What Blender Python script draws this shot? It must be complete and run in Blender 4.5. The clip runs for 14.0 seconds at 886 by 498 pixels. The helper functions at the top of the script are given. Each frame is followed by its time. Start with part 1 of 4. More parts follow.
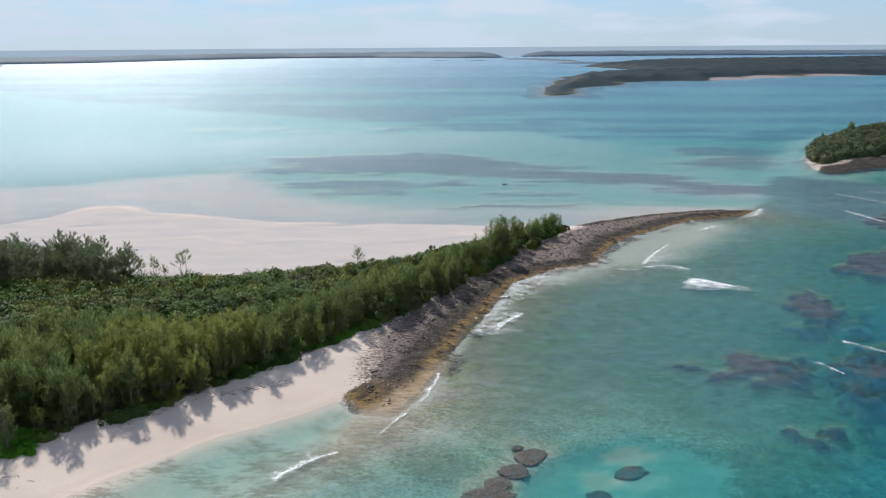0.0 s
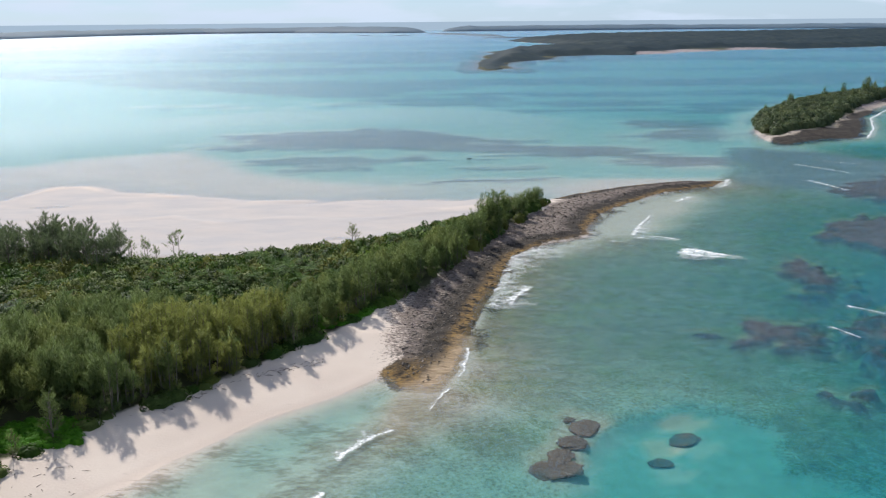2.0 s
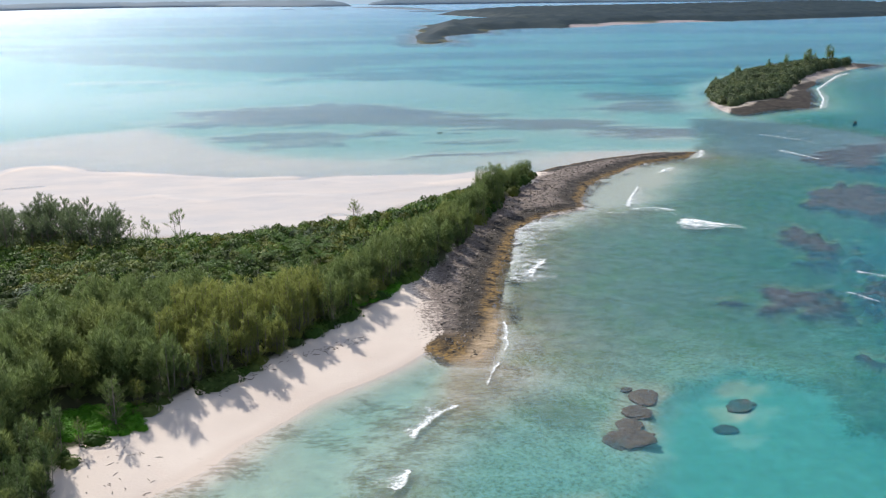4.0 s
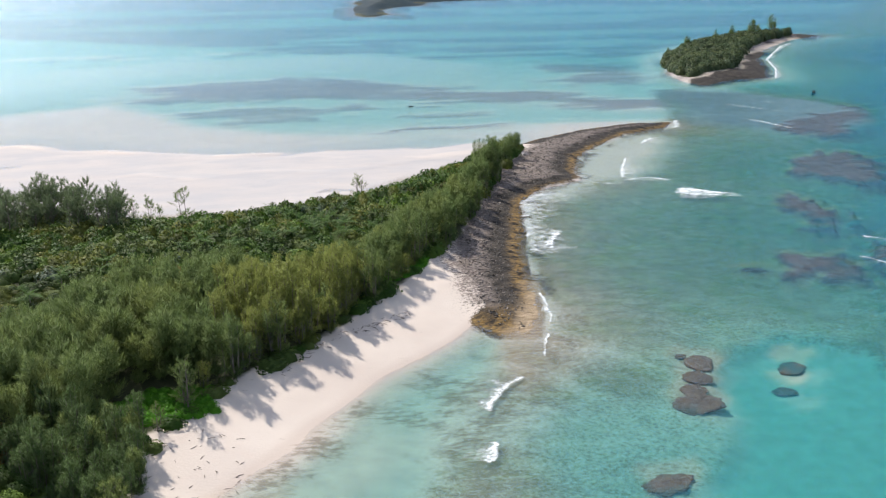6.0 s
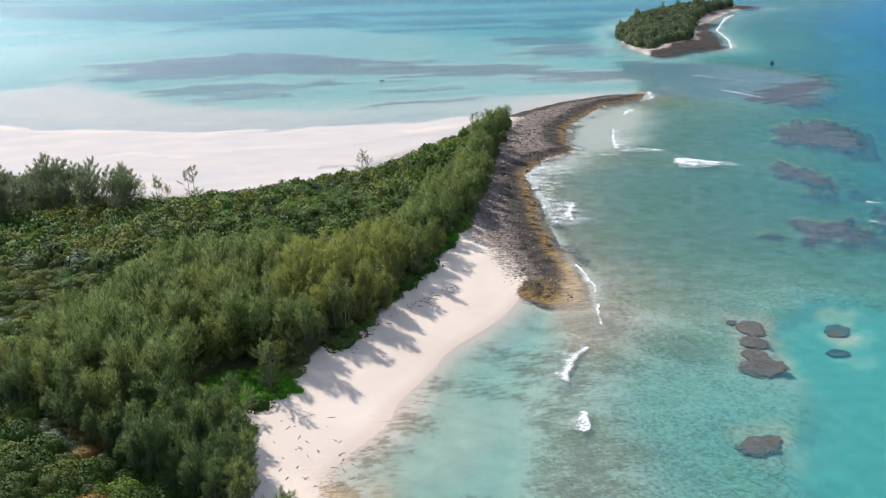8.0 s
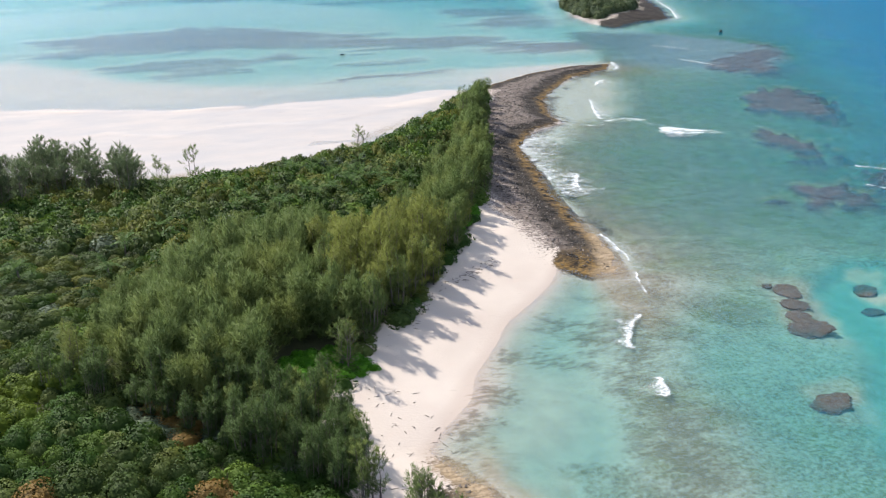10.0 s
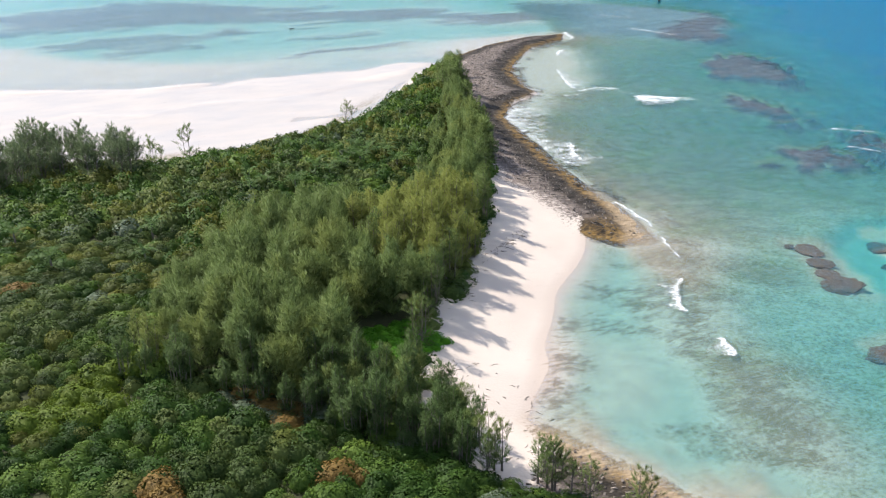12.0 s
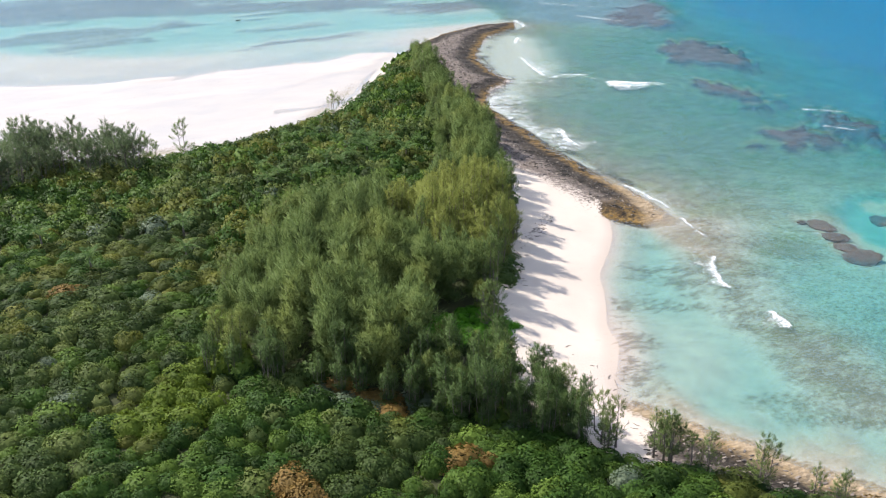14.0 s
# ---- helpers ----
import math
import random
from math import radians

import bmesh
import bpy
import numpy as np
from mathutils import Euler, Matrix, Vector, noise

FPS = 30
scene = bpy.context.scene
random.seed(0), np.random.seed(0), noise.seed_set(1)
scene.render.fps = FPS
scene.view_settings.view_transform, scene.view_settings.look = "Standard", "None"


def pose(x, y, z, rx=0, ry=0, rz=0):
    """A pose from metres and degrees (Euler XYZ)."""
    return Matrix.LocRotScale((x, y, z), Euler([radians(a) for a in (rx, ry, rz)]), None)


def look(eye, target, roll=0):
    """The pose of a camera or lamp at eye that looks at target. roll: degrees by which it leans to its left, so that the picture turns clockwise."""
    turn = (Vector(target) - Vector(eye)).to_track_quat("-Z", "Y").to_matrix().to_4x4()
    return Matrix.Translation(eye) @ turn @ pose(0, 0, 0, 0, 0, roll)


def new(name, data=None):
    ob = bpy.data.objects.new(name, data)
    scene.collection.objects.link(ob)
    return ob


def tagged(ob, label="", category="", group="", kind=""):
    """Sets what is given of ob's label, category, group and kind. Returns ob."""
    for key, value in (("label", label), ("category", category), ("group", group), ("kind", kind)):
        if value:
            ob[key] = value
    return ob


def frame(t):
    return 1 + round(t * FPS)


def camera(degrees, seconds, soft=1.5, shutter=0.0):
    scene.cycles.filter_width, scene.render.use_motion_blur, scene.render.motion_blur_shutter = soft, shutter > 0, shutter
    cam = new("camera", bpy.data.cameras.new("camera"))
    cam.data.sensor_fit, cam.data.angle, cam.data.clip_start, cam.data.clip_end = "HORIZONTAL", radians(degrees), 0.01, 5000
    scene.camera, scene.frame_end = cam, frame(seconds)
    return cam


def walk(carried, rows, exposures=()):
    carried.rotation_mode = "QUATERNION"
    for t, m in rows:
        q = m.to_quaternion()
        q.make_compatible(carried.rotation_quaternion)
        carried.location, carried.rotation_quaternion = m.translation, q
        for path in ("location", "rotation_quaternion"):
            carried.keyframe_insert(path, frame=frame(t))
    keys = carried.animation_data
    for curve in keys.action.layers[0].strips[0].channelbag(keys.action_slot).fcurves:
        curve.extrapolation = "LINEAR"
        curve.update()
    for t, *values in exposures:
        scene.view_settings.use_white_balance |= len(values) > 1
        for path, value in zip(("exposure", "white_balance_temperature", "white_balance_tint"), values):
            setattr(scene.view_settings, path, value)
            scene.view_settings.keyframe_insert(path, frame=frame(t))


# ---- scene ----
cam = camera(49.1, 14.0, soft=1.2)
PATH = [
    (0, (1.307, -2.615, 49.62), (1.288, -0.657, 49.209), -0.4),
    (0.5, (-2.724, -2.435, 49.528), (-2.698, -0.48, 49.106), -0.4),
    (1, (-6.708, -2.097, 49.466), (-6.641, -0.146, 49.031), -0.4),
    (1.5, (-10.771, -1.657, 49.437), (-10.666, 0.289, 48.989), -0.4),
    (2, (-14.823, -1.239, 49.348), (-14.682, 0.702, 48.888), -0.5),
    (2.5, (-18.945, -0.734, 49.29), (-18.765, 1.201, 48.818), -0.5),
    (3, (-23.071, -0.066, 49.262), (-22.854, 1.862, 48.777), -0.5),
    (5.5, (-43.301, 3.891, 49.209), (-42.905, 5.772, 48.658), -0.6),
    (6, (-47.358, 4.793, 49.219), (-46.927, 6.662, 48.655), -0.6),
    (6.5, (-51.485, 5.753, 49.273), (-51.019, 7.61, 48.696), -0.6),
    (7, (-55.639, 6.756, 49.345), (-55.139, 8.601, 48.755), -0.5),
    (7.5, (-59.765, 7.853, 49.404), (-59.229, 9.683, 48.801), -0.6),
    (8, (-63.881, 9.009, 49.457), (-63.31, 10.824, 48.841), -0.6),
    (10.5, (-84.305, 16.265, 49.985), (-83.54, 17.982, 49.301), -0.6),
    (11, (-88.42, 17.94, 50.079), (-87.614, 19.632, 49.382), -0.6),
    (11.5, (-92.502, 19.87, 50.175), (-91.657, 21.537, 49.464), -0.6),
    (12, (-96.524, 21.915, 50.217), (-95.638, 23.556, 49.493), -0.6),
    (12.5, (-100.485, 24.02, 50.241), (-99.56, 25.633, 49.505), -0.5),
    (13, (-104.432, 26.11, 50.274), (-103.467, 27.697, 49.532), -0.5),
    (13.5, (-108.472, 28.245, 50.309), (-107.466, 29.805, 49.564), -0.5),
    (14, (-112.516, 30.534, 50.343), (-111.467, 32.066, 49.599), -0.4),
]
EXPOSURE = [(0.0, -0.08), (3.0, 0.18), (8.0, 0.42), (11.0, 0.56), (14.0, 0.74)]
walk(cam, [(t, look(eye, target, roll)) for t, eye, target, roll in PATH], EXPOSURE)

# ---- light ----
SUN_AZ, SUN_EL = radians(-20.5), radians(40.0)
world = bpy.data.worlds.new("sky")
scene.world = world
world.use_nodes = True
wn, wl = world.node_tree.nodes, world.node_tree.links
sky = wn.new("ShaderNodeTexSky")
sky.sky_type, sky.sun_disc = "NISHITA", False
sky.sun_elevation, sky.sun_rotation = SUN_EL, SUN_AZ
sky.air_density, sky.dust_density, sky.ozone_density = 1.0, 0.15, 2.5
SKY_STRENGTH = 0.102
wn["Background"].inputs["Strength"].default_value = SKY_STRENGTH
# thin cloud sheet: brightens the sky in soft streaks
wco = wn.new("ShaderNodeTexCoord")
wmap = wn.new("ShaderNodeMapping")
wmap.inputs["Scale"].default_value = (6.0, 6.0, 30.0)
wl.new(wco.outputs["Generated"], wmap.inputs["Vector"])
wns = wn.new("ShaderNodeTexNoise")
wns.inputs["Scale"].default_value, wns.inputs["Detail"].default_value = 1.6, 7.0
wl.new(wmap.outputs[0], wns.inputs["Vector"])
wrm = wn.new("ShaderNodeMapRange")
wrm.inputs["From Min"].default_value, wrm.inputs["From Max"].default_value = 0.45, 0.60
wl.new(wns.outputs["Fac"], wrm.inputs["Value"])
wmx = wn.new("ShaderNodeMix")
wmx.data_type = "RGBA"
wl.new(wrm.outputs[0], wmx.inputs[0])
wti = wn.new("ShaderNodeMix")
wti.data_type, wti.blend_type = "RGBA", "MULTIPLY"
wti.inputs[0].default_value, wti.inputs[7].default_value = 1.0, (0.56, 0.75, 1.08, 1)
wl.new(sky.outputs[0], wti.inputs[6])
wl.new(wti.outputs[2], wmx.inputs[6])
wmx.inputs[7].default_value = (7.7, 8.4, 9.3, 1)
# pale blue haze low over the horizon
wxyz = wn.new("ShaderNodeSeparateXYZ")
wl.new(wco.outputs["Generated"], wxyz.inputs[0])
whz = wn.new("ShaderNodeMapRange")
whz.inputs["From Min"].default_value, whz.inputs["From Max"].default_value = 0.0, 0.16
whz.inputs["To Min"].default_value, whz.inputs["To Max"].default_value = 0.62, 0.0
wl.new(wxyz.outputs["Z"], whz.inputs["Value"])
wmh = wn.new("ShaderNodeMix")
wmh.data_type = "RGBA"
wl.new(whz.outputs[0], wmh.inputs[0])
wl.new(wmx.outputs[2], wmh.inputs[6])
wmh.inputs[7].default_value = (5.1, 6.5, 8.5, 1)
wl.new(wmh.outputs[2], wn["Background"].inputs["Color"])

sun = new("sun", bpy.data.lights.new("sun", "SUN"))
sun.data.energy, sun.data.angle, sun.data.color = 4.9, radians(0.6), (1.0, 0.95, 0.88)
sun_dir = Vector((math.sin(SUN_AZ) * math.cos(SUN_EL), math.cos(SUN_AZ) * math.cos(SUN_EL), math.sin(SUN_EL)))
sun.matrix_world = look(sun_dir * 300, (0, 0, 0))

# ---- small tools ----
rng = np.random.default_rng(7)


def lattice(ix, iy, seed):
    v = np.sin(ix * 127.1 + iy * 311.7 + seed * 74.7) * 43758.5453
    return v - np.floor(v)


def vnoise(x, y, seed):
    ix, iy = np.floor(x), np.floor(y)
    fx, fy = x - ix, y - iy
    fx, fy = fx * fx * (3 - 2 * fx), fy * fy * (3 - 2 * fy)
    a, b = lattice(ix, iy, seed), lattice(ix + 1, iy, seed)
    c, d = lattice(ix, iy + 1, seed), lattice(ix + 1, iy + 1, seed)
    return (a + (b - a) * fx) * (1 - fy) + (c + (d - c) * fx) * fy


def fbm(x, y, size, octaves=4, seed=0):
    """Noise from 0 to 1, with features of that size in metres."""
    total, weight, norm = 0.0, 1.0, 0.0
    for i in range(octaves):
        total = total + weight * vnoise(x / size + 17.3 * i, y / size - 9.1 * i, seed + i)
        norm, weight, size = norm + weight, weight * 0.5, size * 0.5
    return total / norm


def step(v, a, b):
    t = np.clip((v - a) / (b - a), 0, 1)
    return t * t * (3 - 2 * t)


def inside(poly, x, y):
    """Signed distance to a closed outline, positive inside."""
    best = np.full(np.shape(x), 1e18)
    flag = np.zeros(np.shape(x), bool)
    n = len(poly)
    for i in range(n):
        (ax, ay), (bx, by) = poly[i], poly[(i + 1) % n]
        ex, ey = bx - ax, by - ay
        t = np.clip(((x - ax) * ex + (y - ay) * ey) / (ex * ex + ey * ey), 0, 1)
        best = np.minimum(best, (x - ax - t * ex) ** 2 + (y - ay - t * ey) ** 2)
        if ey != 0:
            flag ^= ((ay > y) != (by > y)) & (x < ax + (y - ay) * ex / ey)
    return np.where(flag, 1.0, -1.0) * np.sqrt(best)


def along(line, x, y):
    """Distance to an open line."""
    best = np.full(np.shape(x), 1e18)
    for (ax, ay), (bx, by) in zip(line, line[1:]):
        ex, ey = bx - ax, by - ay
        t = np.clip(((x - ax) * ex + (y - ay) * ey) / (ex * ex + ey * ey), 0, 1)
        best = np.minimum(best, (x - ax - t * ex) ** 2 + (y - ay - t * ey) ** 2)
    return np.sqrt(best)


def blob(x, y, cx, cy, a, b, turn):
    """1 in the middle of a turned ellipse, 0 from its rim on."""
    c, s = math.cos(radians(turn)), math.sin(radians(turn))
    u, v = (x - cx) * c + (y - cy) * s, -(x - cx) * s + (y - cy) * c
    return 1 - np.sqrt((u / a) ** 2 + (v / b) ** 2)


def np_mesh(name, co, faces, mats=(), smooth=True, index=None, normals=None, **attrs):
    me = bpy.data.meshes.new(name)
    co, faces = np.asarray(co, np.float32), np.asarray(faces, np.int32)
    k = faces.shape[1]
    me.vertices.add(len(co))
    me.vertices.foreach_set("co", co.ravel())
    me.loops.add(faces.size)
    me.loops.foreach_set("vertex_index", faces.ravel())
    me.polygons.add(len(faces))
    me.polygons.foreach_set("loop_start", np.arange(0, faces.size, k, dtype=np.int32))
    if index is not None:
        me.polygons.foreach_set("material_index", np.asarray(index, np.int32))
    me.update(calc_edges=True)
    me.polygons.foreach_set("use_smooth", np.full(len(faces), smooth))
    for key, values in attrs.items():
        at = me.attributes.new(key, "FLOAT", "POINT")
        at.data.foreach_set("value", np.asarray(values, np.float32).ravel())
    for m in mats:
        me.materials.append(m)
    me.validate()
    if normals is not None:
        me.normals_split_custom_set_from_vertices(np.asarray(normals, np.float32).tolist())
    return me


def face_out(co, faces, normals):
    """Turn each quad so that it faces the way its leaves are lit."""
    a, b, c = co[faces[:, 0]], co[faces[:, 1]], co[faces[:, 2]]
    back = (np.cross(b - a, c - a) * normals[faces[:, 0]]).sum(1) < 0
    faces = faces.copy()
    faces[back] = faces[back][:, ::-1]
    return faces


def grid_faces(nx, ny):
    i = np.arange(nx * ny).reshape(ny, nx)
    return np.stack([i[:-1, :-1], i[:-1, 1:], i[1:, 1:], i[1:, :-1]], -1).reshape(-1, 4)


# ---- the plan: outlines in metres ----
LAND = [(-40, -60), (-34, 20), (-38, 50), (-43, 66), (-45, 71), (-47, 79), (-49, 86), (-50, 91), (-46, 96), (-42, 101), (-36, 108), (-31, 114),
        (-25, 119), (-18, 125), (-13.5, 131), (-11, 125.5), (-7.5, 124), (-4.2, 132), (-1, 150), (3.5, 164), (9, 184), (14.5, 200), (23, 209), (35, 216),
        (36, 226), (44, 243), (56, 258), (70, 272), (88, 281), (94, 289), (80, 290), (61, 283), (45, 272), (34, 264), (21, 252), (-4, 224),
        (-17, 211), (-34, 203), (-60, 200), (-84, 213), (-115, 212), (-160, 204), (-300, 195), (-300, -60)]
ROCK = [(-15, 119), (-14.5, 131), (-12, 136), (-10.5, 141), (-10, 148), (-9.5, 158), (-8, 165), (-5, 174), (1, 190), (7, 205), (13, 216), (21, 232), (31, 246), (38, 258),
        (36, 265), (45, 272), (61, 283), (80, 290), (94, 289), (88, 280), (70, 271), (56, 257), (44, 242), (37, 226), (34, 216), (23, 209), (15, 198),
        (11, 184), (6, 165), (3, 152), (-2, 135), (-5, 125), (-10, 119)]
ROCK_SOUTH = [(-58, 80), (-54, 75), (-50, 70), (-44, 55), (-38, 30), (-32, 20), (-36, 50), (-41, 66), (-43, 71), (-45, 79), (-48, 85), (-53, 84)]
VEG = [(-38, -60), (-35, 20), (-40, 45), (-46, 67), (-50.5, 73), (-56, 79), (-59, 84), (-58, 90), (-58, 96), (-57, 101), (-55, 106), (-51, 109), (-47, 114),
       (-42, 120), (-36, 124), (-29, 134), (-20, 146), (-15, 157), (-10, 163), (-4, 173), (2, 190), (8, 204), (14, 215), (22, 232), (31, 250), (33, 257),
       (22, 249), (-3, 220), (-17, 208), (-34, 200), (-60, 196), (-84, 209), (-115, 208), (-160, 200), (-300, 191), (-300, -60)]
GROVE = [(-83, 114), (-76, 107), (-71, 101), (-66, 92), (-60, 85), (-57, 90), (-57, 100), (-54, 106), (-47, 114), (-42, 120), (-36, 125), (-29, 135), (-20, 147),
         (-15, 158), (-10, 164), (-3, 175), (3, 191), (9, 206), (15, 217), (23, 233), (32, 252), (28, 250), (17, 232), (7, 214), (-2, 198), (-10, 185),
         (-18, 172), (-25, 159), (-33, 149), (-42, 146), (-50, 148), (-57, 149), (-65, 144), (-72, 136), (-80, 121)]
INLAND = [(-83, 118), (-79, 126), (-71, 141), (-64, 151), (-56, 153), (-48, 150), (-38, 149), (-33, 153), (-25, 164), (-14, 185), (2, 211)]
GAP = [(-64, 106), (-60, 113), (-50, 114), (-50, 107), (-56, 103), (-61, 101)]
FLAT = [(36, 262), (24, 270), (8, 266), (-16, 268), (-38, 263), (-33, 269), (-50, 271), (-70, 281), (-92, 290), (-103, 303), (-112, 303), (-119, 280),
        (-135, 262), (-180, 250), (-300, 240), (-300, 150), (-60, 180), (0, 210)]
CAY = [(186, 490), (172, 462), (154, 415), (146, 385), (149, 371), (170, 386), (188, 390), (207, 421), (228, 466), (277, 533), (328, 583), (360, 594),
       (345, 618), (300, 600), (240, 560)]
CAY_VEG = [(184, 482), (168, 452), (157, 420), (152, 399), (156, 391), (171, 404), (185, 413), (199, 435), (218, 466), (245, 503), (276, 545), (335, 600), (300, 596), (240, 558)]
PENINSULA = [(98, 1056), (104, 975), (124, 992), (144, 1120), (178, 1177), (219, 1225), (222, 1300), (310, 1348), (356, 1330), (492, 1450), (580, 1490),
             (671, 1522), (1100, 1700), (1700, 1900), (2600, 2500), (2600, 3300), (1200, 3300), (500, 2700), (302, 2300), (360, 1955), (372, 1785), (300, 1690),
             (178, 1536), (132, 1252)]
BASIN = [(9, 101), (11, 107), (15, 111), (19.5, 115.5), (23.7, 119), (28.5, 118.3), (31.5, 114), (34, 110), (33.5, 103), (33, 99), (39, 96), (48, 90), (60, 60), (40, 20), (-5, 20), (-9, 73), (-5, 80), (-1, 86.5), (4.5, 93)]
OUTER = [(48, 92), (62, 118), (76, 140), (89, 168), (110, 196), (132, 232), (157, 274), (182, 305), (254, 412), (306, 487), (460, 640), (1300, 1500), (4900, 4000), (4900, -4900), (60, -4900),
         (50, 20)]
SHORE_Y = ([-5000, -300, -84, -34, 36, 94, 150, 330, 1000, 5000], [195, 200, 212, 203, 268, 295, 385, 592, 1400, 5000])
# darker reef and weed beds off the rocky side: middle, half axes, turn, strength
CORALS = [(10.9, 110.6, 1.5, 2.3, -15), (8.6, 106.6, 1.5, 1.8, -35), (6.4, 103.2, 1.3, 1.8, -20), (5.4, 99.9, 2.4, 2.1, 20), (9.4, 113, 0.7, 0.6, 0), (23.2, 108.6, 1.9, 1.3, 35), (18.3, 102.4, 1.2, 1.0, 0),
          (-6, 84.3, 2.3, 1.5, 15)]
REEFS = [[(113, 272), (150, 295), (174, 314), (176, 306), (160, 282), (141, 263), (127, 252), (118, 256)], [(102, 237), (112, 240), (119, 232), (119, 218), (105, 199), (92, 191), (92, 205), (86, 213)],
         [(70, 191), (77, 191), (81, 184), (74, 168), (66, 165), (61, 167), (63, 176)], [(39, 147), (48, 152), (60, 149), (58, 142), (53, 136), (41, 137), (39, 140)],
         [(71, 162), (78, 156), (70, 140), (60, 129), (53, 130), (62, 140), (64, 149)], [(45, 119), (51, 125), (55, 122), (48, 111), (46, 115)]]
# grey-mauve weed beds of the lagoon, the bright bare sand between them, and the reef flat of the channel
BEDS = [[(-93, 417), (-46, 464), (-19, 464), (5, 454), (29, 424), (62, 398), (97, 362), (119, 335), (118, 318), (92, 322), (65, 346), (-12, 373), (-52, 390), (-90, 405)],
        [(100, 400), (150, 400), (165, 470), (150, 505), (112, 480)], [(-150, 590), (-80, 588), (-29, 584), (42, 602), (82, 572), (100, 510), (120, 520), (104, 585), (44, 616), (-60, 604), (-150, 606)]]
MOTTLED = [[(-68, 354), (-47, 366), (-27, 373), (-10, 359), (-12, 338), (-26, 319), (-46, 326)], [(17, 327), (41, 332), (35, 314)], [(-20, 300), (20, 312), (70, 304), (30, 296)]]
BARE = [(-125, 526), (-73, 554), (-30, 555), (38, 576), (68, 526), (82, 487), (74, 435), (50, 407), (35, 428), (7, 464), (-23, 476), (-61, 474), (-118, 461)]
STRIP = [(-10, 322), (30, 345), (70, 332), (112, 310), (118, 292), (95, 294), (60, 300), (20, 304)]
SHALLOWS = [(-300, 330), (-139, 352), (-115, 373), (-86, 386), (-65, 347), (-49, 317), (-22, 298), (9, 286), (34, 272), (36, 255), (-300, 190)]
SHOAL = [(57, 256), (74, 268), (78, 262), (66, 242), (51, 221), (36, 217), (26, 202), (20, 206), (34, 230)]
CHANNEL = [(150, 376), (161, 351), (172, 320), (169, 296), (154, 274), (120, 257), (108, 279), (100, 289), (112, 330), (130, 372)]


def ground(x, y):
    """Height of land and sea floor, and the strength of what covers it."""
    x, y = np.asarray(x, float), np.asarray(y, float)
    wob = 2.2 * (fbm(x, y, 11, 3, 3) - 0.5)
    dl, df = inside(LAND, x, y) + wob, inside(FLAT, x, y) + 3 * wob
    dr = np.maximum(inside(ROCK, x, y), inside(ROCK_SOUTH, x, y)) + 3.2 * (fbm(x, y, 5, 3, 21) - 0.5)
    dv = inside(VEG, x, y) + 2.0 * (fbm(x, y, 4, 3, 31) - 0.5)
    dc, dcv = inside(CAY, x, y) + 2 * wob, inside(CAY_VEG, x, y) + 2 * wob
    far = np.hypot(x, y) > 700
    dp = np.where(far, inside(PENINSULA, x, y) + 40 * (fbm(x, y, 90, 3, 5) - 0.5), -900.0)
    soft = 6 + 22 * step(x, 92, 125)
    north = step((y - np.interp(x, *SHORE_Y)) / soft, -1, 1)
    n1, n2, n3 = fbm(x, y, 40, 4, 41), fbm(x, y, 9, 4, 42), fbm(x, y, 2.2, 3, 43)
    # sea floor on the open side
    off = np.maximum(-dl, 0)
    basin = step(inside(BASIN, x, y) + 7 * (n2 - 0.5) + 4 * (n3 - .5), -1.5, 3.5)
    edge = inside(OUTER, x, y) + 30 * (n1 - 0.5) + 8 * (n2 - .5)
    outer = step(edge, -26, 14)
    bay = inside([(-11, 126), (-10, 118), (-14, 106), (-20, 96), (-22, 86), (-30, 72), (-50, 60), (-62, 90), (-40, 116)], x, y) + 5 * (n2 - 0.5)
    bay = step(bay, -4, 5)
    south_d = 0.25 + 0.75 * step(off, 1, 26) + 1.25 * step(off, 20, 75) + 0.3 * (n1 - 0.5) + 0.12 * (n2 - 0.5)
    south_d = south_d * (1 - bay) + bay * (np.minimum(0.8, 0.06 + off * 0.13) - 0.3 * step(blob(x, y, -39, 95, 15, 10, 55), 0, 0.6))
    south_d = south_d * (1 - basin) + 2.1 * basin + outer * (2.2 + 3.2 * step(edge, 0, 30) + 4 * step(edge, 10, 110))
    south_w = np.clip(0.76 + 0.5 * (n1 - 0.5) + 0.3 * (n2 - 0.5) + 0.1 * (n3 - 0.5), 0, 1) * step(off, -2, 5)
    south_w = south_w * (1 - basin) * (1 - 0.66 * bay) * (1 - 0.9 * step(edge, -6, 34))
    south_w = south_w * (1 - 0.42 * step(y + 0.35 * x + 30 * (n2 - .5), 128, 92))
    drift = fbm((x - y) * 0.22, x + y, 3.4, 4, 47)
    weed_bay = np.maximum(1 - along([(-35, 106), (-30, 106), (-26, 101)], x, y) / 4.5, 1 - along([(-25, 114), (-20, 111), (-24, 104)], x, y) / 4.0)
    weed_bay = np.maximum(weed_bay, 0.75 - along([(-38, 101), (-41, 97), (-46, 92), (-47, 86)], x, y) / 5.0)
    drifts = step(weed_bay + 1.6 * (drift - 0.5), -0.3, 1.0)
    band = 1 - along([(-8, 118), (-13, 110), (-18, 104), (-23, 96), (-24, 87), (-30, 76)], x, y) / 7.5
    south_w = np.maximum(south_w, 0.56 * step(band + 2.2 * (drift - 0.5) + 1.6 * (n2 - 0.5), -0.4, 0.7))
    drifts = np.maximum(drifts, 0.9 * step(band + 0.9 * (drift - .5), -0.2, 0.9))
    south_d = south_d * (1 - 0.4 * step(band, -0.3, 0.6))
    reef = np.zeros_like(x)
